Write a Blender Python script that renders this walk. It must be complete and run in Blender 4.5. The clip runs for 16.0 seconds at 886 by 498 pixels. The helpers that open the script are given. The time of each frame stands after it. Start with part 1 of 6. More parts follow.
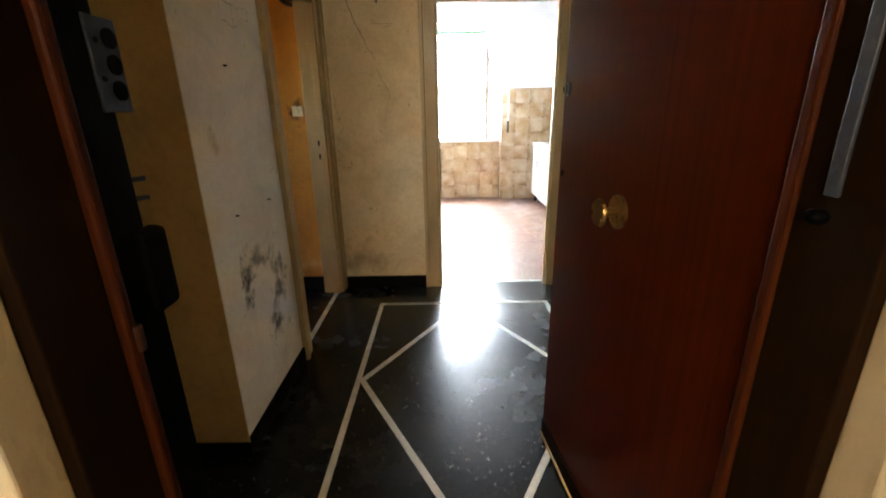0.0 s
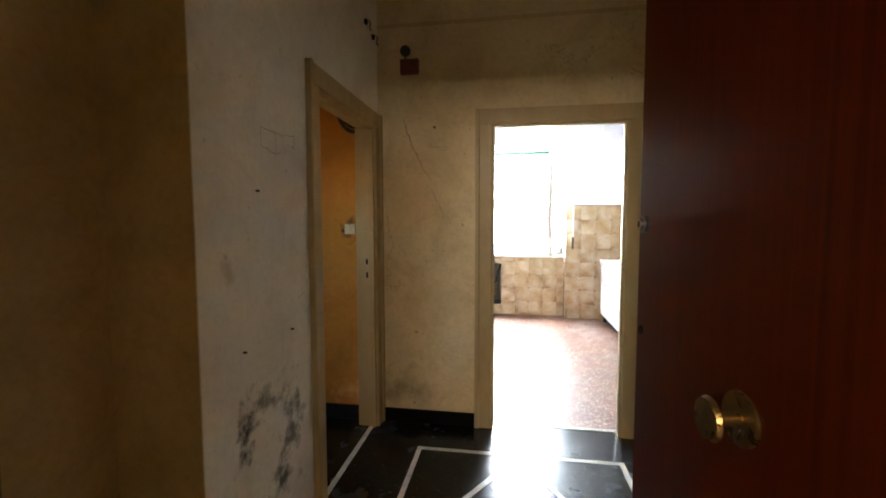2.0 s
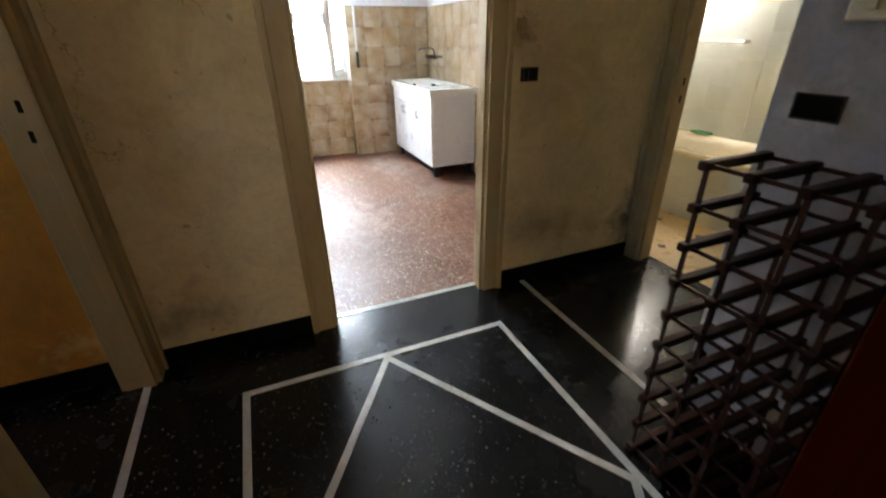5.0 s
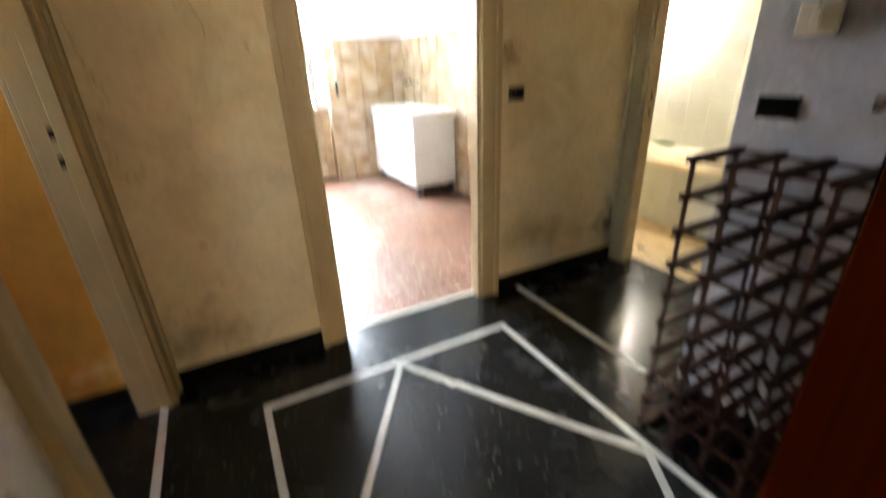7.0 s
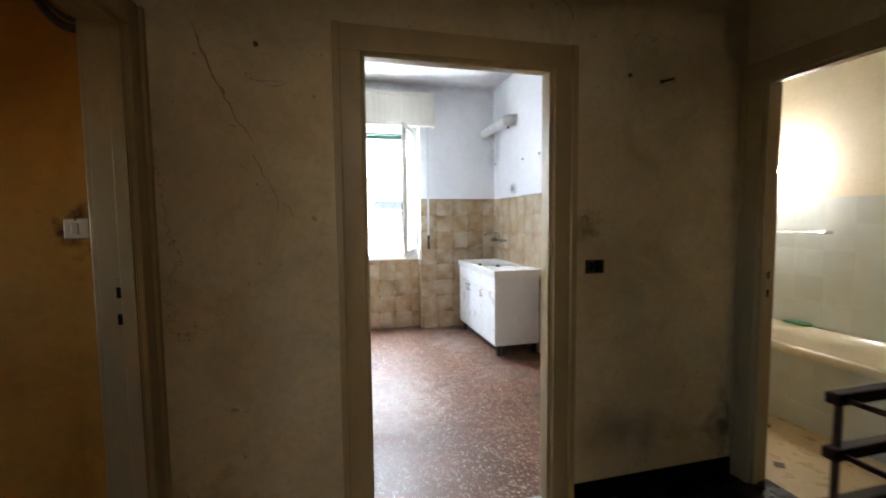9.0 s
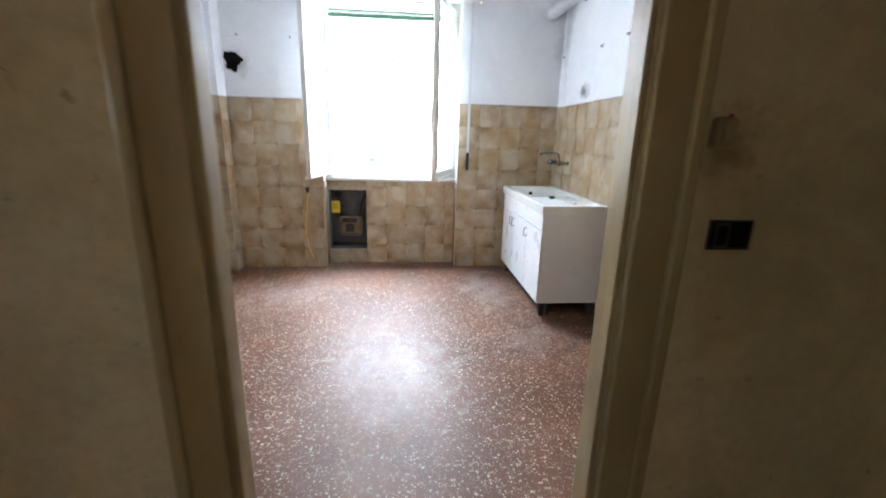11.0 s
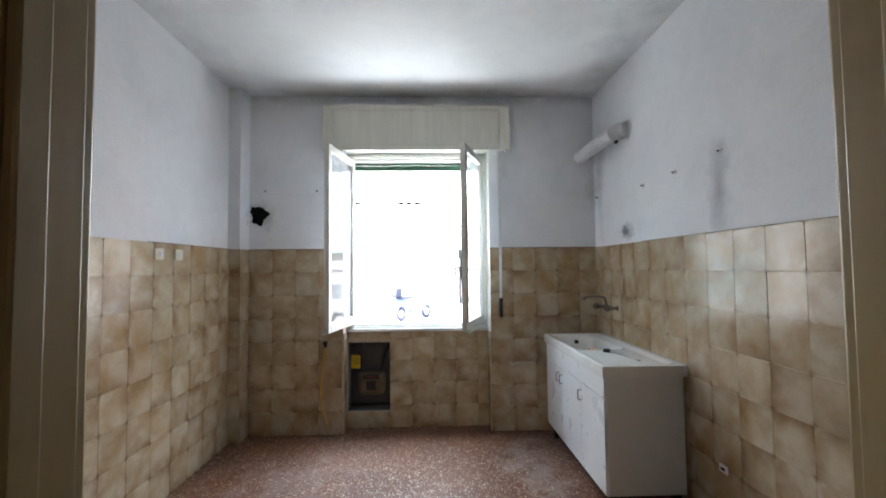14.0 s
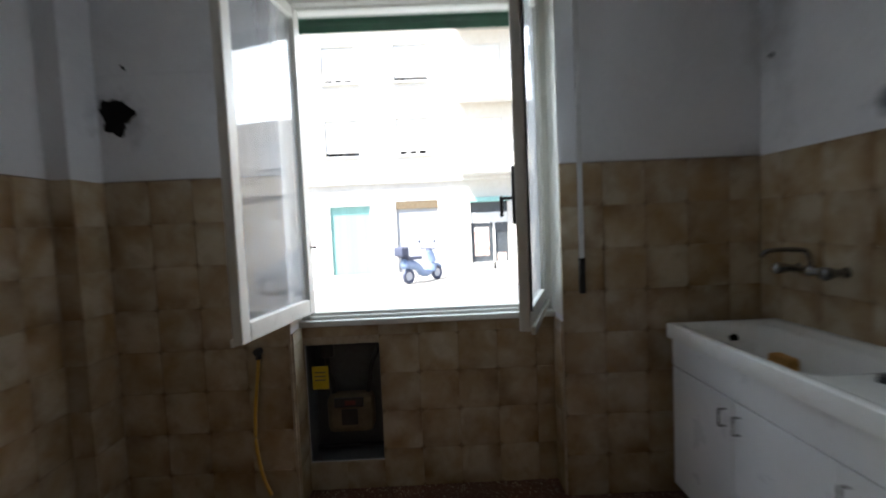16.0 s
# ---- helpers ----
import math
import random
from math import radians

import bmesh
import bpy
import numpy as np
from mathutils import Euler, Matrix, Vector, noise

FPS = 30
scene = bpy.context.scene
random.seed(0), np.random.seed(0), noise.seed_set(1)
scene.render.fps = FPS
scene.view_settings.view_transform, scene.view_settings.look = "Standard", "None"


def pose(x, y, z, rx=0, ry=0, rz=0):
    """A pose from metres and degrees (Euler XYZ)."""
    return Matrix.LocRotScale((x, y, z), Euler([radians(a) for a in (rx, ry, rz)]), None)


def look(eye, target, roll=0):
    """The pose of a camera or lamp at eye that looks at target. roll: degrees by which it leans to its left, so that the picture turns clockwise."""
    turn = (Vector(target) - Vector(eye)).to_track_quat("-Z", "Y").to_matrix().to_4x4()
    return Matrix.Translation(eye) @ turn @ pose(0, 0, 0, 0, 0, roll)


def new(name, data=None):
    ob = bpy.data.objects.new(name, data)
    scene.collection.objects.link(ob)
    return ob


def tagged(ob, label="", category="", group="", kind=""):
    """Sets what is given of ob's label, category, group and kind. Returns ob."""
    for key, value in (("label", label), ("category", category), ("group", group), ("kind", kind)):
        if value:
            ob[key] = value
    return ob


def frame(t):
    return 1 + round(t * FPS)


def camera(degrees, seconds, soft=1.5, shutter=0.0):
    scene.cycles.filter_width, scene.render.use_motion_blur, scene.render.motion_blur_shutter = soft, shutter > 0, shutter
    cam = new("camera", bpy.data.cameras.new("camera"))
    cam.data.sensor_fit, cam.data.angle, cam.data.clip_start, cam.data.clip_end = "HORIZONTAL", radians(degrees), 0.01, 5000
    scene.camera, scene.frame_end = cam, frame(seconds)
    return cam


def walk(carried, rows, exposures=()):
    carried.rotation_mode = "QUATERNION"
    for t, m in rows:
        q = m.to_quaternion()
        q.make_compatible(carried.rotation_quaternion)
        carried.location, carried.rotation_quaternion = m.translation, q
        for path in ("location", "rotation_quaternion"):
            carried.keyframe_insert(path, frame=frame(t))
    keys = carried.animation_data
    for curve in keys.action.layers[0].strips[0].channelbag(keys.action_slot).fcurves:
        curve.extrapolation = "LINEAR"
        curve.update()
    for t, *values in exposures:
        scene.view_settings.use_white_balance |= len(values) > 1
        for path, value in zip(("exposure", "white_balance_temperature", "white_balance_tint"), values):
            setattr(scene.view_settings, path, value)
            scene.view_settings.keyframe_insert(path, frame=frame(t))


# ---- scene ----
cam = camera(92.5, 16.0, soft=1.8, shutter=0.6)
PATH = [
    (0, (0.648, 1.22, 1.33), (0.637, 3.12, 0.706), -1.1),
    (0.5, (0.658, 1.247, 1.344), (0.608, 3.176, 0.818), -2.0),
    (1, (0.653, 1.283, 1.362), (0.528, 3.237, 0.955), -2.0),
    (1.5, (0.676, 1.393, 1.368), (0.479, 3.364, 1.091), -2.6),
    (2, (0.718, 1.544, 1.395), (0.409, 3.515, 1.261), -0.1),
    (2.5, (0.732, 1.635, 1.379), (0.372, 3.593, 1.188), -0.4),
    (3, (0.723, 1.839, 1.381), (0.372, 3.788, 1.106), 0.3),
    (3.5, (0.674, 2.114, 1.375), (0.441, 4.082, 1.106), 0.7),
    (4, (0.553, 2.383, 1.354), (0.676, 4.356, 1.046), -1.7),
    (4.5, (0.461, 2.561, 1.351), (0.933, 4.374, 0.653), -1.4),
    (4.7, (0.455, 2.537, 1.327), (1.069, 4.253, 0.505), -0.9),
    (6.8, (0.24, 2.466, 1.24), (1.045, 3.989, 0.224), -0.5),
    (7, (0.243, 2.457, 1.276), (1.072, 4.095, 0.481), -2.3),
    (7.5, (0.298, 2.462, 1.344), (1.147, 4.237, 0.991), -1.6),
    (8, (0.382, 2.496, 1.362), (1.162, 4.324, 1.137), -0.2),
    (8.5, (0.46, 2.517, 1.37), (1.131, 4.391, 1.174), 1.2),
    (9, (0.491, 2.61, 1.358), (0.98, 4.544, 1.217), -0.6),
    (11.3, (0.996, 3.71, 1.317), (1.173, 5.605, 0.704), 1.5),
    (11.5, (0.997, 3.826, 1.322), (1.187, 5.696, 0.638), 0.6),
    (12, (1.017, 3.991, 1.286), (1.09, 5.796, 0.426), 0.7),
    (12.5, (1.078, 4.068, 1.284), (1.017, 5.892, 0.467), 2.7),
    (13, (1.091, 4.053, 1.382), (1.016, 5.998, 0.923), 1.5),
    (13.5, (1.057, 3.982, 1.436), (1.109, 5.981, 1.433), 0.5),
    (14, (0.966, 3.972, 1.428), (1.032, 5.968, 1.517), -0.55),
    (14.2, (0.973, 4.03, 1.418), (1.057, 6.027, 1.488), -0.9),
    (14.5, (0.961, 4.181, 1.371), (1.077, 6.175, 1.469), -0.4),
    (15, (1.002, 4.651, 1.383), (0.948, 6.65, 1.41), 0.1),
    (15.5, (0.959, 5.149, 1.362), (0.984, 7.148, 1.374), -1.1),
    (16, (0.929, 5.735, 1.334), (0.95, 7.732, 1.228), -2.5),
]
EXPOSURES = [(0.0, 6.25, 6400, 10), (1.5, 6.3, 6400, 10), (2.0, 6.1, 6350, 10), (2.6, 5.5, 6350, 10), (3.2, 5.0, 6400, 10), (4.0, 4.7, 6400, 10), (4.7, 5.0, 6350, 10), (6.8, 6.5, 6400, 10), (7.5, 6.2, 6250, 10), (8.3, 5.4, 6150, 10), (9.2, 4.8, 6100, 10), (11.3, 4.8, 5900, 10), (12.5, 4.65, 5750, 10), (13.3, 4.0, 6000, 10), (14.0, 3.55, 6300, 10), (14.5, 3.2, 6350, 10), (15.0, 3.1, 6400, 10), (15.5, 2.85, 6450, 10), (16.0, 1.95, 6450, 10)]
walk(cam, [(t, look(eye, target, roll)) for t, eye, target, roll in PATH], EXPOSURES)

# ---- daylight and lamps ----
SUN_HEIGHT, SUN_FROM = radians(52), radians(228)
world = bpy.data.worlds.new("sky")
scene.world = world
world.use_nodes = True
sky = world.node_tree.nodes.new("ShaderNodeTexSky")
sky.sky_type, sky.sun_disc, sky.sun_elevation, sky.sun_rotation = "NISHITA", False, SUN_HEIGHT, SUN_FROM
back = world.node_tree.nodes["Background"]
back.inputs["Strength"].default_value = 0.11
world.node_tree.links.new(sky.outputs["Color"], back.inputs["Color"])
sun = bpy.data.lights.new("sun", "SUN")
sun.energy, sun.angle, sun.color = 4.4, radians(0.5), (1.0, 0.97, 0.92)
sun_dir = Vector((math.sin(SUN_FROM) * math.cos(SUN_HEIGHT), math.cos(SUN_FROM) * math.cos(SUN_HEIGHT), math.sin(SUN_HEIGHT)))
new("sun", sun).matrix_world = look(sun_dir * 60, (0, 0, 0))


def window_light(name, at, target, w, h, watts, colour):
    d = bpy.data.lights.new(name, "AREA")
    d.shape, d.size, d.size_y, d.energy, d.color = "RECTANGLE", w, h, watts, colour
    new(name, d).matrix_world = look(at, target)


# hidden area lamps added outside the kitchen window, for open sky above and sunlit pavement below
window_light("window_sky_light", (1.15, 8.85, 2.95), (0.72, 6.0, 0.95), 2.4, 1.5, 31, (0.74, 0.87, 1.0))
window_light("window_pavement_light", (1.0, 8.50, 0.42), (0.80, 7.2, 2.6), 1.9, 0.7, 11.5, (0.88, 0.95, 1.0))


def part(name, bm, material, parent=None, label="", smooth=False):
    """Links a bmesh as one mesh object, under a thing or a part."""
    me = bpy.data.meshes.new(name)
    bmesh.ops.recalc_face_normals(bm, faces=bm.faces)
    if smooth:
        for f in bm.faces:
            f.smooth = True
    bm.to_mesh(me)
    bm.free()
    me.materials.append(material)
    ob = new(name, me)
    if parent is not None:
        ob.parent = parent
        ob.matrix_parent_inverse = Matrix.Identity(4)
    if label:
        ob["label"] = label
    return ob


def thing(name, label, category, group="", at=None, kind=""):
    """An empty that carries the parts of one thing."""
    ob = new(name)
    if at is not None:
        ob.matrix_basis = at
    return tagged(ob, label, category, group, kind)


def box(bm, x0, x1, y0, y1, z0, z1, bevel=0.0, segments=2):
    """Adds a box, with its edges rounded, to a bmesh."""
    made = bmesh.ops.create_cube(bm, size=1.0)["verts"]
    for v in made:
        v.co = Vector(((x0 + x1) / 2 + v.co.x * (x1 - x0), (y0 + y1) / 2 + v.co.y * (y1 - y0), (z0 + z1) / 2 + v.co.z * (z1 - z0)))
    if bevel:
        edges = list({e for v in made for e in v.link_edges})
        bmesh.ops.bevel(bm, geom=edges, offset=bevel, segments=segments, affect="EDGES", profile=0.5)
    return bm


def boxes(*rows, bevel=0.0):
    bm = bmesh.new()
    for r in rows:
        box(bm, *r, bevel=bevel)
    return bm


def rod(bm, a, b, r, sides=12, r2=None):
    """Adds a cylinder or cone from a to b."""
    a, b = Vector(a), Vector(b)
    d = b - a
    m = Matrix.Translation((a + b) / 2) @ d.to_track_quat("Z", "Y").to_matrix().to_4x4()
    bmesh.ops.create_cone(bm, cap_ends=True, segments=sides, radius1=r, radius2=r if r2 is None else r2, depth=d.length, matrix=m)
    return bm


def ball(bm, at, r, sx=1, sy=1, sz=1, u=14, v=10):
    bmesh.ops.create_uvsphere(bm, u_segments=u, v_segments=v, radius=r, matrix=Matrix.Translation(at) @ Matrix.Diagonal((sx, sy, sz, 1)))
    return bm


def sweep(bm, points, radius, sides=12):
    """A tube along points; radius is a number or a function of the share of the way."""
    pts = [Vector(p) for p in points]
    rings = []
    up = Vector((0, 0, 1))
    for i, p in enumerate(pts):
        d = (pts[min(i + 1, len(pts) - 1)] - pts[max(i - 1, 0)]).normalized()
        side = d.cross(up)
        side = side.normalized() if side.length > 1e-4 else Vector((1, 0, 0))
        top = side.cross(d)
        r = radius(i / (len(pts) - 1)) if callable(radius) else radius
        rings.append([bm.verts.new(p + r * (math.cos(2 * math.pi * k / sides) * side + math.sin(2 * math.pi * k / sides) * top)) for k in range(sides)])
    for a, b in zip(rings, rings[1:]):
        for k in range(sides):
            bm.faces.new((a[k], a[(k + 1) % sides], b[(k + 1) % sides], b[k]))
    bm.faces.new(rings[0])
    bm.faces.new(rings[-1])
    return bm


def smooth_line(points, n=24):
    """A smooth line through a few points (Catmull-Rom)."""
    p = [Vector(q) for q in points]
    p = [2 * p[0] - p[1], *p, 2 * p[-1] - p[-2]]
    out = []
    for i in range(1, len(p) - 2):
        for k in range(n):
            t = k / n
            a, b, c, d = p[i - 1], p[i], p[i + 1], p[i + 2]
            out.append(0.5 * (2 * b + (c - a) * t + (2 * a - 5 * b + 4 * c - d) * t * t + (3 * b - a - 3 * c + d) * t ** 3))
    return [*out, p[-2]]


def torus(bm, at, axis, big, small, n=28, k=10):
    m = Matrix.Translation(at) @ Vector(axis).to_track_quat("Z", "Y").to_matrix().to_4x4()
    rings = [[bm.verts.new(m @ Vector(((big + small * math.cos(2 * math.pi * j / k)) * math.cos(2 * math.pi * i / n),
                                       (big + small * math.cos(2 * math.pi * j / k)) * math.sin(2 * math.pi * i / n),
                                       small * math.sin(2 * math.pi * j / k)))) for j in range(k)] for i in range(n)]
    for i in range(n):
        for j in range(k):
            bm.faces.new((rings[i][j], rings[(i + 1) % n][j], rings[(i + 1) % n][(j + 1) % k], rings[i][(j + 1) % k]))
    return bm


# ---- materials ----
def base_material(name, rough=0.5, metal=0.0, spec=0.5):
    m = bpy.data.materials.new(name)
    m.use_nodes = True
    b = m.node_tree.nodes["Principled BSDF"]
    b.inputs["Roughness"].default_value, b.inputs["Metallic"].default_value = rough, metal
    b.inputs["Specular IOR Level"].default_value = spec
    return m, m.node_tree, b


def add(nt, kind, **values):
    n = nt.nodes.new(kind)
    for k, v in values.items():
        n.inputs[k].default_value = v
    return n


def rgb(c):
    return (*c, 1.0)


def coords(nt, stretch=(1, 1, 1), shift=(0, 0, 0)):
    tc = nt.nodes.new("ShaderNodeTexCoord")
    mp = add(nt, "ShaderNodeMapping", Scale=stretch, Location=shift)
    nt.links.new(tc.outputs["Object"], mp.inputs["Vector"])
    return mp.outputs["Vector"]


def noise_of(nt, vec, scale, detail=4.0, rough=0.55, low=0.35, high=0.65, distortion=0.0):
    """Noise, stretched to run from 0 at low to 1 at high."""
    n = add(nt, "ShaderNodeTexNoise", Scale=scale, Detail=detail, Roughness=rough, Distortion=distortion)
    nt.links.new(vec, n.inputs["Vector"])
    r = nt.nodes.new("ShaderNodeMapRange")
    r.inputs["From Min"].default_value, r.inputs["From Max"].default_value = low, high
    nt.links.new(n.outputs["Fac"], r.inputs["Value"])
    return r.outputs["Result"]


def mixed(nt, fac, a, b, kind="MIX"):
    """Mixes colours or sockets."""
    n = nt.nodes.new("ShaderNodeMixRGB")
    n.blend_type = kind
    for key, v in (("Fac", fac), ("Color1", a), ("Color2", b)):
        if isinstance(v, (int, float)):
            n.inputs[key].default_value = v
        elif isinstance(v, tuple):
            n.inputs[key].default_value = rgb(v)
        else:
            nt.links.new(v, n.inputs[key])
    return n.outputs["Color"]


def maths(nt, op, a, b=0.0):
    n = nt.nodes.new("ShaderNodeMath")
    n.operation = op
    n.use_clamp = False
    for i, v in enumerate((a, b)):
        if isinstance(v, (int, float)):
            n.inputs[i].default_value = v
        else:
            nt.links.new(v, n.inputs[i])
    return n.outputs[0]


def bumped(nt, bsdf, height, strength=0.2, distance=0.004):
    b = add(nt, "ShaderNodeBump", Strength=strength, Distance=distance)
    nt.links.new(height, b.inputs["Height"])
    nt.links.new(b.outputs["Normal"], bsdf.inputs["Normal"])


def patch(nt, at, size, ragged=0.5, grain=9.0):
    """1 inside a ragged patch round a point of the place, 0 outside it."""
    v = coords(nt)
    s = nt.nodes.new("ShaderNodeVectorMath")
    s.operation = "SUBTRACT"
    nt.links.new(v, s.inputs[0])
    s.inputs[1].default_value = at
    d = nt.nodes.new("ShaderNodeVectorMath")
    d.operation = "DIVIDE"
    nt.links.new(s.outputs[0], d.inputs[0])
    d.inputs[1].default_value = size
    ln = nt.nodes.new("ShaderNodeVectorMath")
    ln.operation = "LENGTH"
    nt.links.new(d.outputs[0], ln.inputs[0])
    n = noise_of(nt, v, grain, 5.0, 0.6, 0.3, 0.7)
    r = maths(nt, "SUBTRACT", 1.0, ln.outputs["Value"])
    k = maths(nt, "ADD", r, maths(nt, "MULTIPLY", maths(nt, "SUBTRACT", n, 0.5), ragged * 2))
    c = nt.nodes.new("ShaderNodeClamp")
    nt.links.new(k, c.inputs["Value"])
    return c.outputs["Result"]


def plaster(name, a, b, dirt, dirt_share=0.5, spots=(), rough=0.85, bump=0.25, cracks=0.0, fine=0.26):
    """Old wall paint: two tones, grime with a shape of its own, and hairline unevenness."""
    m, nt, bs = base_material(name, rough, 0, 0.3)
    v = coords(nt)
    c = mixed(nt, noise_of(nt, v, 1.3, 5, 0.6), a, b)
    c = mixed(nt, maths(nt, "MULTIPLY", noise_of(nt, v, 3.1, 8, 0.7, 0.46, 0.72, 0.6), dirt_share), c, dirt)
    c = mixed(nt, maths(nt, "MULTIPLY", noise_of(nt, v, 38.0, 5, 0.7, 0.45, 0.75), fine), c, dirt)
    for at, size, colour, share, ragged, grain in spots:
        c = mixed(nt, maths(nt, "MULTIPLY", patch(nt, at, size, ragged, grain), share), c, colour)
    if cracks:
        wv = add(nt, "ShaderNodeTexNoise", Scale=2.6, Detail=6.0, Roughness=0.7)
        nt.links.new(v, wv.inputs["Vector"])
        w = nt.nodes.new("ShaderNodeVectorMath")
        w.operation = "MULTIPLY_ADD"
        nt.links.new(wv.outputs["Color"], w.inputs[0])
        w.inputs[1].default_value = (0.5, 0.5, 0.5)
        nt.links.new(v, w.inputs[2])
        vo = add(nt, "ShaderNodeTexVoronoi", Scale=1.5)
        vo.feature = "DISTANCE_TO_EDGE"
        nt.links.new(w.outputs[0], vo.inputs["Vector"])
        line = maths(nt, "LESS_THAN", vo.outputs["Distance"], 0.0035)
        some = noise_of(nt, v, 1.7, 3, 0.5, 0.54, 0.6)
        c = mixed(nt, maths(nt, "MULTIPLY", maths(nt, "MULTIPLY", line, some), cracks), c, dirt)
        c = mixed(nt, maths(nt, "MULTIPLY", noise_of(nt, v, 26.0, 2, 0.5, 0.72, 0.76), 0.7), c, dirt)
    nt.links.new(c, bs.inputs["Base Color"])
    h = maths(nt, "ADD", noise_of(nt, v, 14, 6, 0.6, 0.2, 0.8), maths(nt, "MULTIPLY", noise_of(nt, v, 160, 2, 0.5, 0.2, 0.8), 0.25))
    bumped(nt, bs, h, bump, 0.006)
    return m


def paint(name, a, b, rough=0.4, wear=(0.2, 0.15, 0.1), share=0.25, grain=6.0, bump=0.08, stretch=(1, 1, 1), metal=0.0, spec=0.5):
    """A painted, enamelled or plain surface with slight variation, grime and scratches."""
    m, nt, bs = base_material(name, rough, metal, spec)
    v = coords(nt, stretch)
    c = mixed(nt, noise_of(nt, v, grain, 5, 0.6), a, b)
    c = mixed(nt, maths(nt, "MULTIPLY", noise_of(nt, v, grain * 5, 6, 0.65, 0.55, 0.78), share), c, wear)
    nt.links.new(c, bs.inputs["Base Color"])
    r = nt.nodes.new("ShaderNodeMapRange")
    r.inputs["To Min"].default_value, r.inputs["To Max"].default_value = rough * 0.8, min(1, rough * 1.3)
    nt.links.new(noise_of(nt, v, grain * 2, 4), r.inputs["Value"])
    nt.links.new(r.outputs["Result"], bs.inputs["Roughness"])
    bumped(nt, bs, noise_of(nt, v, grain * 9, 4, 0.6, 0.2, 0.8), bump, 0.002)
    return m


def wood(name, a, b, rough=0.3, grain=(38, 38, 1.6), bump=0.1, spec=0.5, shade=1.0):
    """Wood with long grain up the z axis."""
    m, nt, bs = base_material(name, rough, 0, spec)
    v = coords(nt, grain)
    c = mixed(nt, noise_of(nt, v, 1.0, 8, 0.7, 0.3, 0.7, 0.4), a, b)
    c = mixed(nt, maths(nt, "MULTIPLY", noise_of(nt, coords(nt, (4, 4, 0.5)), 1.0, 4, 0.6, 0.3, 0.75), shade), c, tuple(0.55 * x for x in a))
    nt.links.new(c, bs.inputs["Base Color"])
    bumped(nt, bs, noise_of(nt, v, 2.0, 6, 0.7, 0.2, 0.8), bump, 0.002)
    return m


def terrazzo(name, ground, ground2, chips, chip_scale, share, rough, dust=(0.5, 0.45, 0.42), dust_share=0.0, dust_rough=0.6, spots=(), spec=0.5):
    """Ground stone: cement with chips of marble in it, polished, and dusty where it is walked on."""
    m, nt, bs = base_material(name, rough, 0, spec)
    v = coords(nt)
    wob = add(nt, "ShaderNodeTexNoise", Scale=chip_scale * 0.8, Detail=2.0)
    nt.links.new(v, wob.inputs["Vector"])
    w = nt.nodes.new("ShaderNodeVectorMath")
    w.operation = "MULTIPLY_ADD"
    nt.links.new(wob.outputs["Color"], w.inputs[0])
    w.inputs[1].default_value = (0.9 / chip_scale,) * 3
    nt.links.new(v, w.inputs[2])
    c = mixed(nt, noise_of(nt, v, 1.7, 6, 0.6), ground, ground2)
    for k, (size, lot) in enumerate(((1.0, share), (2.3, share * 0.8), (0.55, share * 0.45))):
        vo = add(nt, "ShaderNodeTexVoronoi", Scale=chip_scale * size)
        nt.links.new(w.outputs[0], vo.inputs["Vector"])
        near = maths(nt, "LESS_THAN", vo.outputs["Distance"], 0.42 if k != 2 else 0.33)
        sep = nt.nodes.new("ShaderNodeSeparateColor")
        nt.links.new(vo.outputs["Color"], sep.inputs["Color"])
        some = maths(nt, "LESS_THAN", sep.outputs["Red"], lot)
        f = maths(nt, "MULTIPLY", near, some)
        tone = mixed(nt, sep.outputs["Green"], chips[0], chips[1])
        c = mixed(nt, f, c, tone)
    d = noise_of(nt, v, 1.1, 7, 0.62, 0.42, 0.68, 0.4)
    fine = noise_of(nt, v, 9.0, 5, 0.6, 0.3, 0.7)
    d = maths(nt, "MULTIPLY", d, fine)
    c = mixed(nt, maths(nt, "MULTIPLY", d, dust_share), c, dust)
    for at, size, colour, share_s, ragged, grain in spots:
        c = mixed(nt, maths(nt, "MULTIPLY", patch(nt, at, size, ragged, grain), share_s), c, colour)
    nt.links.new(c, bs.inputs["Base Color"])
    r = nt.nodes.new("ShaderNodeMapRange")
    r.inputs["To Min"].default_value, r.inputs["To Max"].default_value = rough, dust_rough
    nt.links.new(d, r.inputs["Value"])
    nt.links.new(r.outputs["Result"], bs.inputs["Roughness"])
    bumped(nt, bs, noise_of(nt, v, 5.0, 5, 0.6, 0.2, 0.8), 0.03, 0.004)
    return m


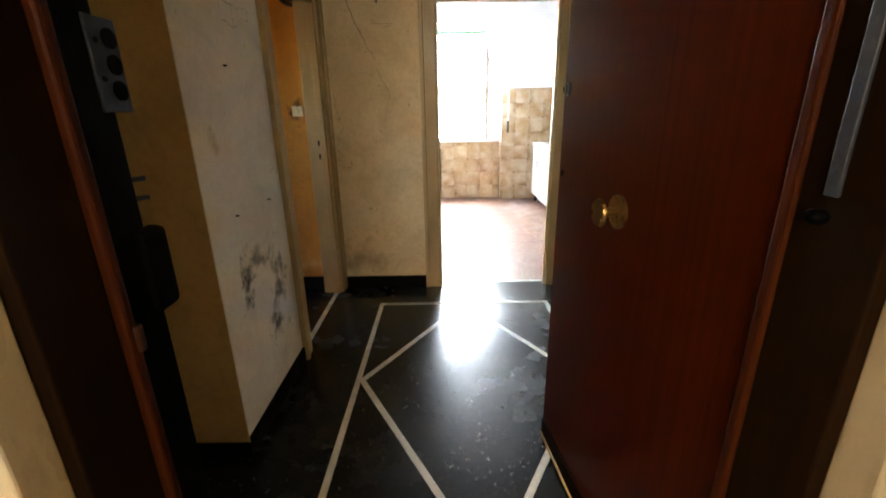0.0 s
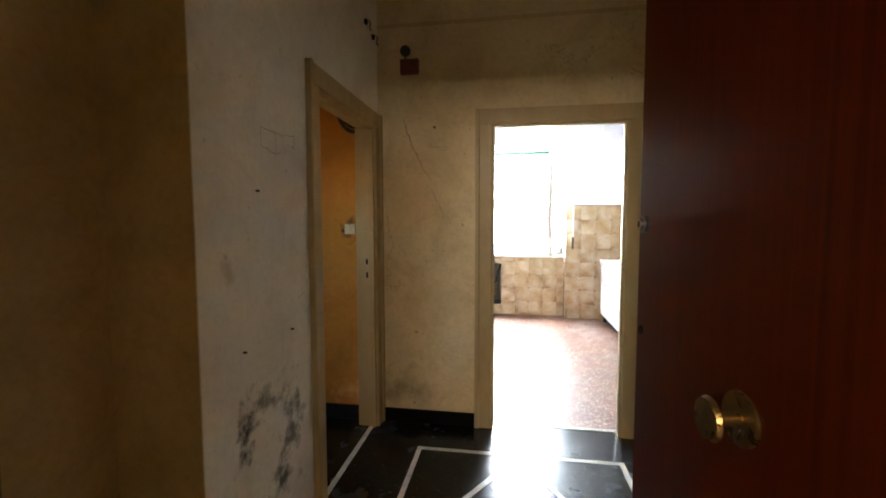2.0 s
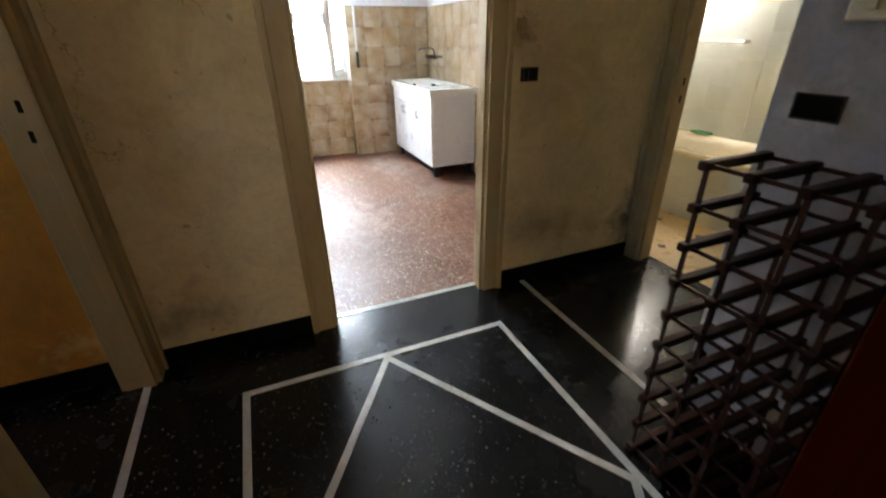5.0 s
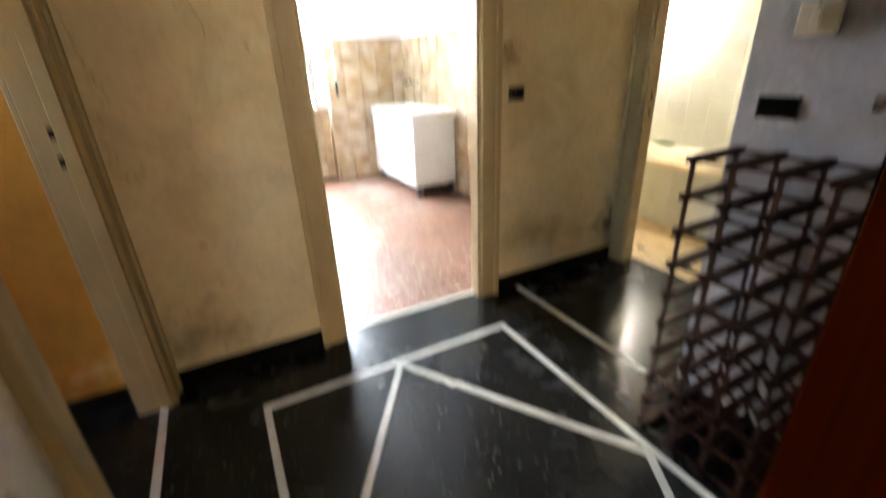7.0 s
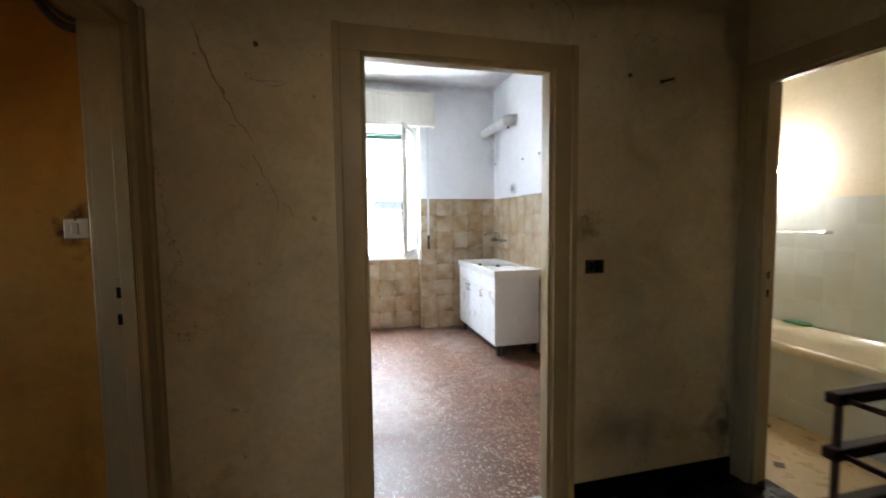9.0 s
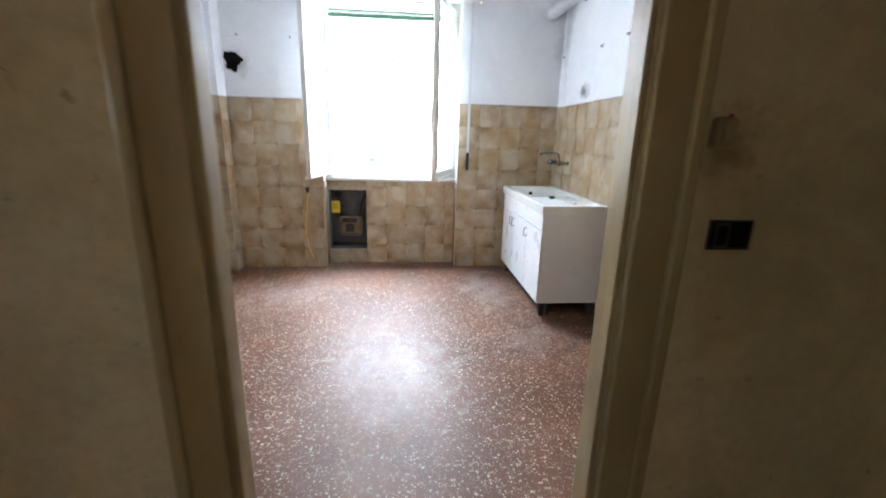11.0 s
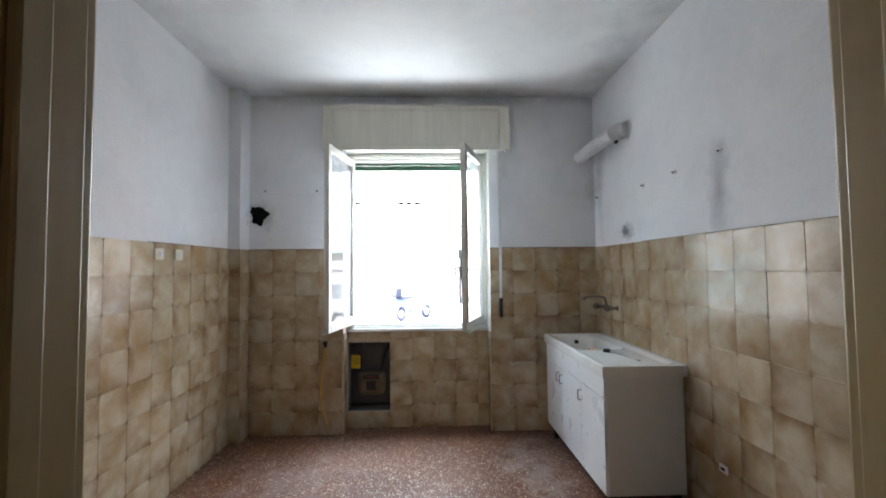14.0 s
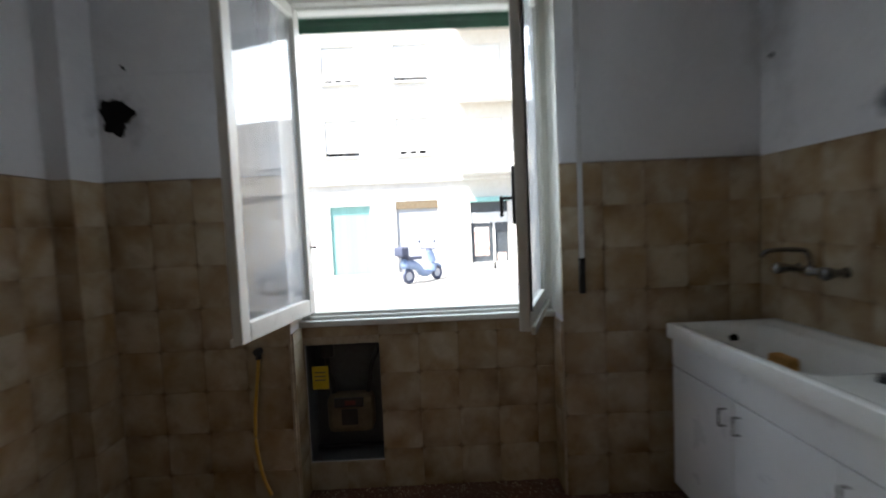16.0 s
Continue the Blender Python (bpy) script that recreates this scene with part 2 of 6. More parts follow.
def glazed(name, pale, mid, dark, rough=0.22, cloud=5.0, rim=0.0):
    """Glazed wall tile: clouded glaze, browner toward some corners, each tile a little different."""
    m, nt, bs = base_material(name, rough, 0, 0.5)
    tc = nt.nodes.new("ShaderNodeTexCoord")
    info = nt.nodes.new("ShaderNodeObjectInfo")
    comb = nt.nodes.new("ShaderNodeCombineXYZ")
    for i in range(3):
        nt.links.new(maths(nt, "MULTIPLY", info.outputs["Random"], (37.0, 53.0, 71.0)[i]), comb.inputs[i])
    ad = nt.nodes.new("ShaderNodeVectorMath")
    nt.links.new(tc.outputs["Object"], ad.inputs[0])
    nt.links.new(comb.outputs[0], ad.inputs[1])
    v = ad.outputs[0]
    c = mixed(nt, noise_of(nt, v, cloud, 3, 0.5, 0.38, 0.70, 0.25), pale, mid)
    c = mixed(nt, maths(nt, "MULTIPLY", noise_of(nt, v, cloud * 2.2, 4, 0.55, 0.50, 0.80, 0.3), 0.35), c, dark)
    c = mixed(nt, maths(nt, "MULTIPLY", noise_of(nt, v, 60.0, 3, 0.6, 0.45, 0.75), 0.08), c, dark)
    if rim:
        ab = nt.nodes.new("ShaderNodeVectorMath")
        ab.operation = "ABSOLUTE"
        nt.links.new(tc.outputs["Object"], ab.inputs[0])
        sx = nt.nodes.new("ShaderNodeSeparateXYZ")
        nt.links.new(ab.outputs[0], sx.inputs[0])
        lean = nt.nodes.new("ShaderNodeCombineXYZ")
        for i in range(3):
            swing = maths(nt, "SINE", maths(nt, "MULTIPLY", info.outputs["Random"], (91.0, 91.0, 57.0)[i]), 0.0)
            nt.links.new(maths(nt, "MULTIPLY", swing, 0.055), lean.inputs[i])
        shifted = nt.nodes.new("ShaderNodeVectorMath")
        nt.links.new(tc.outputs["Object"], shifted.inputs[0])
        nt.links.new(lean.outputs[0], shifted.inputs[1])
        ab2 = nt.nodes.new("ShaderNodeVectorMath")
        ab2.operation = "ABSOLUTE"
        nt.links.new(shifted.outputs[0], ab2.inputs[0])
        sx2 = nt.nodes.new("ShaderNodeSeparateXYZ")
        nt.links.new(ab2.outputs[0], sx2.inputs[0])
        leaning = maths(nt, "MAXIMUM", maths(nt, "MAXIMUM", sx2.outputs[0], sx2.outputs[1]), sx2.outputs[2])
        side = maths(nt, "MAXIMUM", sx.outputs[0], sx.outputs[1])
        far = maths(nt, "MAXIMUM", side, sx.outputs[2])

        def band(value, lo, hi):
            rr = nt.nodes.new("ShaderNodeMapRange")
            rr.interpolation_type = "SMOOTHSTEP"
            rr.inputs["From Min"].default_value, rr.inputs["From Max"].default_value = lo, hi
            nt.links.new(value, rr.inputs["Value"])
            return rr.outputs["Result"]
        # browner toward some edges, a small dark spot where four tiles meet, a thin dirty rim
        edge = maths(nt, "MULTIPLY", band(leaning, 0.06, 0.15), noise_of(nt, v, cloud * 1.2, 3, 0.5, 0.36, 0.66))
        c = mixed(nt, maths(nt, "MULTIPLY", edge, rim), c, dark)
        spot = maths(nt, "MULTIPLY", band(maths(nt, "ADD", side, sx.outputs[2]), 0.172, 0.196), 0.5)
        c = mixed(nt, spot, c, tuple(0.5 * x for x in dark))
        c = mixed(nt, maths(nt, "MULTIPLY", maths(nt, "MULTIPLY", band(far, 0.094, 0.0995), noise_of(nt, v, 14.0, 3, 0.5, 0.4, 0.7)), 0.32), c, dark)
    tone = maths(nt, "ADD", 0.93, maths(nt, "MULTIPLY", info.outputs["Random"], 0.13))
    comb2 = nt.nodes.new("ShaderNodeCombineColor")
    for i in range(3):
        nt.links.new(tone, comb2.inputs[i])
    c = mixed(nt, 1.0, c, comb2.outputs[0], "MULTIPLY")
    nt.links.new(c, bs.inputs["Base Color"])
    bumped(nt, bs, noise_of(nt, v, 18.0, 4, 0.6, 0.2, 0.8), 0.12, 0.004)
    return m


def glass(name, tint=(1, 1, 1), rough=0.0):
    m, nt, bs = base_material(name, rough, 0, 0.5)
    bs.inputs["Base Color"].default_value = rgb(tint)
    bs.inputs["Transmission Weight"].default_value = 1.0
    bs.inputs["IOR"].default_value = 1.45
    return m


def lamp_glow(name, colour, strength):
    m, nt, bs = base_material(name, 0.3)
    bs.inputs["Base Color"].default_value = (0.8, 0.8, 0.8, 1)
    bs.inputs["Emission Color"].default_value = rgb(colour)
    bs.inputs["Emission Strength"].default_value = strength
    return m


LOW_CORNER_TONE = (0.10, 0.085, 0.06)
WALL_HALL = plaster("hall_wall_paint", (0.70, 0.59, 0.385), (0.59, 0.475, 0.285), (0.30, 0.23, 0.12), 0.50,
                    # darker patches low in both corners of the wall
                    (((-0.05, 4.335, 0.25), (0.30, 0.2, 0.16), LOW_CORNER_TONE, 0.5, 0.7, 7.0),
                     ((2.42, 4.335, 0.25), (0.14, 0.2, 0.2), LOW_CORNER_TONE, 0.9, 0.6, 9.0),
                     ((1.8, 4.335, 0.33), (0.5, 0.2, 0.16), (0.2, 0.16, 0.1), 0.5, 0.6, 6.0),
                     ((1.60, 4.335, 1.32), (0.07, 0.1, 0.1), (0.2, 0.13, 0.06), 0.8, 0.7, 14.0)), cracks=0.8)
WALL_WHITE = plaster("pale_wall_paint", (0.76, 0.75, 0.74), (0.69, 0.68, 0.66), (0.44, 0.41, 0.37), 0.45,
                     (((-0.16, 2.83, 0.67), (0.2, 0.07, 0.11), (0.05, 0.055, 0.065), 1.0, 0.9, 13.0),
                      ((-0.16, 2.98, 0.72), (0.2, 0.12, 0.07), (0.12, 0.125, 0.14), 0.8, 1.0, 14.0),
                      ((-0.16, 3.12, 0.56), (0.2, 0.10, 0.14), (0.08, 0.085, 0.095), 0.85, 0.95, 13.0),
                      ((-0.16, 3.06, 0.38), (0.2, 0.12, 0.08), (0.06, 0.065, 0.07), 0.9, 0.9, 14.0),
                      ((-0.16, 2.75, 1.225), (0.2, 0.04, 0.05), (0.4, 0.34, 0.27), 0.6, 0.8, 14.0)), cracks=0.5)
WALL_TAN = plaster("tan_wall_cloth", (0.58, 0.44, 0.25), (0.50, 0.37, 0.19), (0.2, 0.14, 0.07), 0.4, rough=0.75)
WALL_BLUE = plaster("grey_blue_wall_paint", (0.50, 0.51, 0.56), (0.44, 0.45, 0.50), (0.22, 0.22, 0.24), 0.45,
                    (((1.68, 3.14, 1.13), (0.1, 0.09, 0.06), (0.7, 0.7, 0.7), 0.5, 1.0, 20.0),
                     ((1.68, 3.1, 1.35), (0.1, 0.09, 0.08), (0.13, 0.12, 0.11), 0.6, 0.9, 16.0)))
WALL_OCHRE = plaster("ochre_wall_paint", (0.51, 0.24, 0.030), (0.43, 0.19, 0.022), (0.24, 0.105, 0.016), 0.6,
                     (((-0.36, 4.345, 1.34), (0.09, 0.1, 0.09), (0.05, 0.02, 0.01), 1.0, 0.7, 18.0),
                      ((-0.31, 4.345, 0.2), (0.2, 0.1, 0.1), (0.75, 0.5, 0.2), 0.6, 0.9, 9.0)))
WALL_KITCHEN = plaster("kitchen_wall_paint", (0.78, 0.785, 0.80), (0.73, 0.735, 0.75), (0.46, 0.47, 0.49), 0.22,
                       (((2.465, 7.13, 1.69), (0.1, 0.14, 0.07), (0.05, 0.05, 0.055), 0.8, 0.5, 12.0),
                        ((2.465, 6.10, 1.83), (0.1, 0.10, 0.30), (0.14, 0.14, 0.15), 0.65, 0.4, 4.0),
                        # shadow of window recess and sash in the corner, painted as grey
                        ((2.465, 7.62, 2.25), (0.1, 0.16, 0.5), (0.2, 0.2, 0.2), 0.45, 0.5, 5.0),
                        # darker band across the top of the window wall
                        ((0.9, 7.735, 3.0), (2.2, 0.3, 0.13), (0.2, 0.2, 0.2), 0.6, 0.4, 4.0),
                        ((-0.52, 7.735, 1.90), (0.13, 0.1, 0.14), (0.14, 0.14, 0.14), 0.45, 0.6, 8.0)), rough=0.7, fine=0.10)
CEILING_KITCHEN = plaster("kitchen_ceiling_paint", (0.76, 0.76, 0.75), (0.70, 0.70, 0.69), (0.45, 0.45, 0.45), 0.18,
                          # darker along the window edge and toward both side walls
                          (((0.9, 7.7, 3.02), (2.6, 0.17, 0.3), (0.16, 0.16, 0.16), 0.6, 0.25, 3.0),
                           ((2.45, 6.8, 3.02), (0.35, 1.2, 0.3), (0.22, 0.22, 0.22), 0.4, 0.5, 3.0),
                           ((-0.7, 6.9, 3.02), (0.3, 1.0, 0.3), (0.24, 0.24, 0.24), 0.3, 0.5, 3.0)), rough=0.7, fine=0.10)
PLAIN_WALL = plaster("plain_wall_paint", (0.62, 0.58, 0.5), (0.56, 0.52, 0.45), (0.4, 0.36, 0.3), 0.3)
LANDING_PAINT = plaster("landing_paint", (0.72, 0.56, 0.26), (0.68, 0.52, 0.23), (0.4, 0.3, 0.15), 0.25)
BATH_PAINT = plaster("bathroom_paint", (0.78, 0.72, 0.58), (0.74, 0.68, 0.54), (0.5, 0.44, 0.3), 0.2)
BLACK_STONE = terrazzo("black_terrazzo", (0.0045, 0.005, 0.0055), (0.008, 0.0078, 0.0075), ((0.07, 0.06, 0.04), (0.025, 0.025, 0.025)), 90, 0.055, 0.23, (0.02, 0.02, 0.02), 0.2, 0.38, spec=0.27)
BLACK_BASE = paint("black_stone_skirting", (0.0035, 0.0035, 0.0035), (0.006, 0.0055, 0.005), 0.55, (0.03, 0.024, 0.015), 0.25, 8, spec=0.04)
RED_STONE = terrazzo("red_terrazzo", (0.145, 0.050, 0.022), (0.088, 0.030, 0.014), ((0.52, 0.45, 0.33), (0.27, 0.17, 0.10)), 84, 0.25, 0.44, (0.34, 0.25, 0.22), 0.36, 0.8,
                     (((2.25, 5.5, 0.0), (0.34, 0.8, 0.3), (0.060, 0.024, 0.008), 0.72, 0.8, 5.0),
                      ((1.72, 7.0, 0.0), (0.26, 0.6, 0.3), (0.32, 0.28, 0.25), 0.42, 0.9, 7.0),
                      ((1.85, 6.05, 0.0), (0.30, 0.22, 0.3), (0.32, 0.26, 0.23), 0.28, 1.0, 8.0),
                      ((0.95, 5.75, 0.0), (0.40, 0.55, 0.3), (0.42, 0.34, 0.30), 0.26, 1.1, 9.0),
                      ((0.0, 6.95, 0.0), (0.45, 0.35, 0.3), (0.36, 0.31, 0.30), 0.22, 1.0, 8.0),
                      # dirty floor edge and the window wall's shade, coloured as one dark band
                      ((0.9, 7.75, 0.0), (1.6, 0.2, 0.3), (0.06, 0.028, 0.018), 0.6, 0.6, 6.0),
                      # contact shade at the sink cabinet's foot, put into the floor colour
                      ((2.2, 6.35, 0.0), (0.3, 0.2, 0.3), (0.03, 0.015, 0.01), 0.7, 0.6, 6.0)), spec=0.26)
INLAY = paint("white_marble_inlay", (0.52, 0.50, 0.44), (0.42, 0.40, 0.34), 0.25, (0.2, 0.18, 0.14), 0.4, 9)
MARBLE = paint("veined_landing_marble", (0.46, 0.42, 0.32), (0.32, 0.28, 0.2), 0.3, (0.14, 0.11, 0.07), 0.5, 5, stretch=(1, 1, 0.35))
FRAME_PAINT = paint("cream_frame_paint", (0.385, 0.29, 0.145), (0.315, 0.23, 0.11), 0.42, (0.22, 0.15, 0.07), 0.45, 5, 0.12, (1, 1, 0.4))
MAHOGANY = wood("polished_mahogany", (0.066, 0.0090, 0.0006), (0.003, 0.0004, 0.0001), 0.30, (60, 60, 0.7), spec=0.06)
BEAD_WOOD = wood("dark_red_bead_wood", (0.055, 0.013, 0.0026), (0.020, 0.0045, 0.001), 0.5, (90, 90, 1.8), spec=0.05)
DARK_WOOD = wood("dark_frame_wood", (0.013, 0.0058, 0.0019), (0.005, 0.0023, 0.0008), 0.6, spec=0.03)
RACK_WOOD = wood("rack_wood", (0.042, 0.015, 0.007), (0.022, 0.008, 0.004), 0.5, (60, 60, 60), spec=0.12)
RACK_METAL = paint("rack_brown_metal", (0.05, 0.016, 0.008), (0.034, 0.011, 0.006), 0.4, (0.15, 0.06, 0.03), 0.3, 20, 0.05, (1, 1, 1), 0.4)
STEEL = paint("dull_steel", (0.050, 0.056, 0.066), (0.036, 0.041, 0.05), 0.42, (0.1, 0.1, 0.12), 0.4, 14, 0.05, (1, 1, 1), 0.8)
KEEP_STEEL = paint("blued_keep_steel", (0.018, 0.024, 0.040), (0.012, 0.016, 0.028), 0.5, (0.05, 0.05, 0.06), 0.4, 14, 0.05, (1, 1, 1), 0.0, 0.15)
BLACK_STEEL = paint("black_lock_steel", (0.0012, 0.0012, 0.0015), (0.002, 0.002, 0.0024), 0.6, (0.005, 0.004, 0.003), 0.3, 14, 0.05, spec=0.01)
BRASS = paint("worn_brass", (0.26, 0.17, 0.065), (0.18, 0.115, 0.04), 0.3, (0.12, 0.08, 0.03), 0.4, 22, 0.04, (1, 1, 1), 0.95)
TARNISHED = paint("tarnished_chrome", (0.36, 0.35, 0.34), (0.22, 0.21, 0.20), 0.2, (0.05, 0.045, 0.04), 0.5, 25, 0.03, (1, 1, 1), 1.0)
CHROME = paint("worn_chrome", (0.62, 0.63, 0.65), (0.5, 0.5, 0.52), 0.16, (0.3, 0.28, 0.25), 0.3, 25, 0.03, (1, 1, 1), 1.0)
# flat black laid on surfaces for the unlit depth of holes
HOLE = paint("hole_black", (0.006, 0.006, 0.006), (0.012, 0.011, 0.01), 0.9, (0.03, 0.03, 0.03), 0.2, 20, spec=0.02)
SWITCH = paint("yellowed_plastic", (0.66, 0.60, 0.46), (0.60, 0.53, 0.39), 0.35, (0.3, 0.22, 0.1), 0.4, 30)
WHITE_PLASTIC = paint("white_plastic", (0.74, 0.74, 0.72), (0.68, 0.68, 0.66), 0.35, (0.4, 0.38, 0.34), 0.3, 24)
WHITE_ENAMEL = paint("white_cabinet_laminate", (0.70, 0.70, 0.695), (0.66, 0.66, 0.65), 0.32, (0.48, 0.44, 0.38), 0.12, 4)
CERAMIC = paint("white_sink_ceramic", (0.78, 0.77, 0.74), (0.73, 0.72, 0.68), 0.14, (0.5, 0.44, 0.34), 0.35, 6)
TUB_ENAMEL = paint("cream_tub_enamel", (0.74, 0.68, 0.54), (0.70, 0.63, 0.48), 0.16, (0.5, 0.42, 0.28), 0.3, 4)
SASH_PAINT = paint("white_window_paint", (0.72, 0.71, 0.66), (0.66, 0.65, 0.59), 0.38, (0.36, 0.32, 0.24), 0.4, 6, 0.1, (1, 1, 0.5))
BOX_LAMINATE = wood("pale_shutter_box_veneer", (0.80, 0.78, 0.70), (0.68, 0.65, 0.56), 0.45, (26, 26, 1.2), 0.04, shade=0.35)
GREEN_SLAT = paint("green_shutter_paint", (0.012, 0.085, 0.045), (0.010, 0.065, 0.034), 0.4, (0.05, 0.08, 0.05), 0.3, 9)
STRAP = paint("grey_shutter_strap", (0.70, 0.70, 0.69), (0.60, 0.60, 0.60), 0.8, (0.2, 0.2, 0.2), 0.4, 30)
TILE = glazed("clouded_beige_wall_tile", (0.505, 0.425, 0.305), (0.36, 0.245, 0.120), (0.16, 0.078, 0.024), 0.17, 5.5, rim=0.68)
GROUT = paint("brown_tile_grout", (0.45, 0.375, 0.27), (0.36, 0.28, 0.19), 0.8, (0.07, 0.05, 0.03), 0.5, 12)
GAP_DARK = paint("dark_gap_strip", (0.10, 0.07, 0.045), (0.22, 0.17, 0.12), 0.9, (0.4, 0.36, 0.3), 0.4, 9)
BATH_TILE = glazed("pale_bathroom_tile", (0.62, 0.67, 0.66), (0.57, 0.62, 0.61), (0.52, 0.55, 0.53), 0.16, 3.0)
BATH_FLOOR = paint("cream_bathroom_floor", (0.60, 0.47, 0.28), (0.55, 0.42, 0.24), 0.3, (0.3, 0.2, 0.1), 0.35, 5)
DARK_DOT = paint("dark_floor_inset", (0.04, 0.025, 0.015), (0.06, 0.035, 0.02), 0.35)
PLYWOOD = wood("orange_plywood", (0.62, 0.38, 0.21), (0.47, 0.25, 0.12), 0.5, (2.5, 2.5, 22), 0.05, shade=0.55)
PLY_EDGE = wood("pale_board_edge", (0.60, 0.47, 0.27), (0.52, 0.39, 0.2), 0.6, (3, 3, 40), 0.05)
CREAM_TOP = paint("cream_cabinet_top", (0.56, 0.53, 0.44), (0.51, 0.48, 0.39), 0.42, (0.3, 0.26, 0.18), 0.35, 5)
GREY_PANEL = paint("grey_scratched_panel", (0.165, 0.166, 0.155), (0.135, 0.136, 0.127), 0.4, (0.07, 0.06, 0.045), 0.4, 5, 0.08, (1, 1, 0.5))
BLACK_PLASTIC = paint("black_plastic", (0.012, 0.012, 0.013), (0.02, 0.02, 0.02), 0.4, (0.06, 0.06, 0.06), 0.3, 20)
YELLOW_HOSE = paint("yellow_gas_hose", (0.62, 0.36, 0.05), (0.55, 0.30, 0.04), 0.45, (0.25, 0.14, 0.03), 0.3, 20)
YELLOW_TAG = paint("yellow_tag_card", (0.75, 0.55, 0.02), (0.68, 0.48, 0.02), 0.6, (0.4, 0.3, 0.03), 0.2, 20)
METER_BODY = paint("dull_brown_meter_body", (0.19, 0.145, 0.085), (0.145, 0.105, 0.06), 0.5, (0.07, 0.055, 0.035), 0.4, 12)
# plaster toned down to carry the shade inside the meter niche
NICHE_GREY = plaster("grey_niche_plaster", (0.16, 0.163, 0.17), (0.12, 0.122, 0.127), (0.05, 0.05, 0.05), 0.5)
DUCT = paint("white_flexible_duct", (0.66, 0.66, 0.65), (0.58, 0.58, 0.57), 0.42, (0.3, 0.28, 0.24), 0.5, 9)
SPONGE = paint("orange_sponge", (0.55, 0.30, 0.08), (0.45, 0.22, 0.05), 0.95, (0.2, 0.1, 0.03), 0.4, 60, 0.6)
SOAP_GREEN = paint("green_soap_dish", (0.05, 0.24, 0.10), (0.04, 0.19, 0.08), 0.35)
RED_BOX = paint("dark_red_box", (0.13, 0.018, 0.012), (0.08, 0.012, 0.008), 0.5, (0.03, 0.01, 0.01), 0.5, 18)
CABLE = paint("dark_cable_sheath", (0.035, 0.022, 0.012), (0.06, 0.035, 0.02), 0.6, (0.12, 0.08, 0.05), 0.3, 20)
CONDUIT = paint("grey_conduit_plastic", (0.17, 0.17, 0.18), (0.13, 0.13, 0.14), 0.6, (0.3, 0.3, 0.3), 0.3, 20)
PENCIL = paint("soft_pencil_grey", (0.20, 0.19, 0.18), (0.30, 0.28, 0.26), 0.9, (0.4, 0.38, 0.35), 0.4, 40)
CRACK = paint("dark_plaster_crack", (0.20, 0.155, 0.09), (0.27, 0.21, 0.13), 0.9, (0.25, 0.2, 0.12), 0.4, 30)
PANE = glass("window_glass")


def dusty(m, share):
    """Adds a pale film over a glass: dust, and reflected haze put into its colour."""
    nt = m.node_tree
    out, bs = nt.nodes["Material Output"], nt.nodes["Principled BSDF"]
    film = add(nt, "ShaderNodeBsdfTranslucent", Color=(0.85, 0.88, 0.92, 1))
    film2 = add(nt, "ShaderNodeBsdfDiffuse", Color=(0.8, 0.82, 0.85, 1))
    both = add(nt, "ShaderNodeMixShader", Fac=0.5)
    nt.links.new(film.outputs[0], both.inputs[1])
    nt.links.new(film2.outputs[0], both.inputs[2])
    mx = nt.nodes.new("ShaderNodeMixShader")
    v = coords(nt, (1, 1, 0.35))
    nt.links.new(maths(nt, "MULTIPLY", maths(nt, "ADD", 0.55, noise_of(nt, v, 3.0, 5, 0.6)), share), mx.inputs[0])
    nt.links.new(bs.outputs[0], mx.inputs[1])
    nt.links.new(both.outputs[0], mx.inputs[2])
    nt.links.new(mx.outputs[0], out.inputs["Surface"])


dusty(PANE, 0.2)

# ---- large structure ----
WALL_Y, KITCHEN_Y = 4.335, 4.42          # faces of the partition with the kitchen door
DOOR_L, DOOR_R, DOOR_TOP = 0.604, 1.432, 2.01
HALL_TOP, KITCHEN_TOP = 3.0, 2.97
KX0, KX1, KY1 = -0.71, 2.465, 7.735       # kitchen walls
TILE_TOP, PITCH = 1.60, 0.20


def setting(name, bm, material, label, category):
    return tagged(part(name, bm, material), label, category, kind="structure")


floor_hall = setting("floor_1", boxes((-2.6, 2.62, 1.64, 4.39, -0.12, 0.0)), BLACK_STONE, "polished black terrazzo floor with white inlay lines", "floor")
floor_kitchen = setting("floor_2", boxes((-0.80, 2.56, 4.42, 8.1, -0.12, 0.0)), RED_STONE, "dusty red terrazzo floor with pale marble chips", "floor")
floor_bath = setting("floor_3", boxes((2.62, 4.2, 3.0, 5.75, -0.12, 0.0)), BATH_FLOOR, "cream tiled bathroom floor with dark corner insets", "floor")
floor_landing = setting("floor_4", boxes((-1.2, 2.9, -1.3, 1.64, -0.12, 0.0)), MARBLE, "worn marble stair landing floor", "floor")
threshold = setting("threshold", boxes((0.56, 1.47, 4.39, 4.42, -0.05, 0.004)), INLAY, "white marble threshold strip under the kitchen door", "threshold")

# partition between hall and kitchen: a hall skin and a kitchen skin
MID = 4.378
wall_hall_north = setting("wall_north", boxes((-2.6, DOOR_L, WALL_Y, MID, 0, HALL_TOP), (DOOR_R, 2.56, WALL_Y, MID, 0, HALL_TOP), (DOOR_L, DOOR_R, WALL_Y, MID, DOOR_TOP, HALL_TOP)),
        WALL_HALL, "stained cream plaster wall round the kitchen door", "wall")
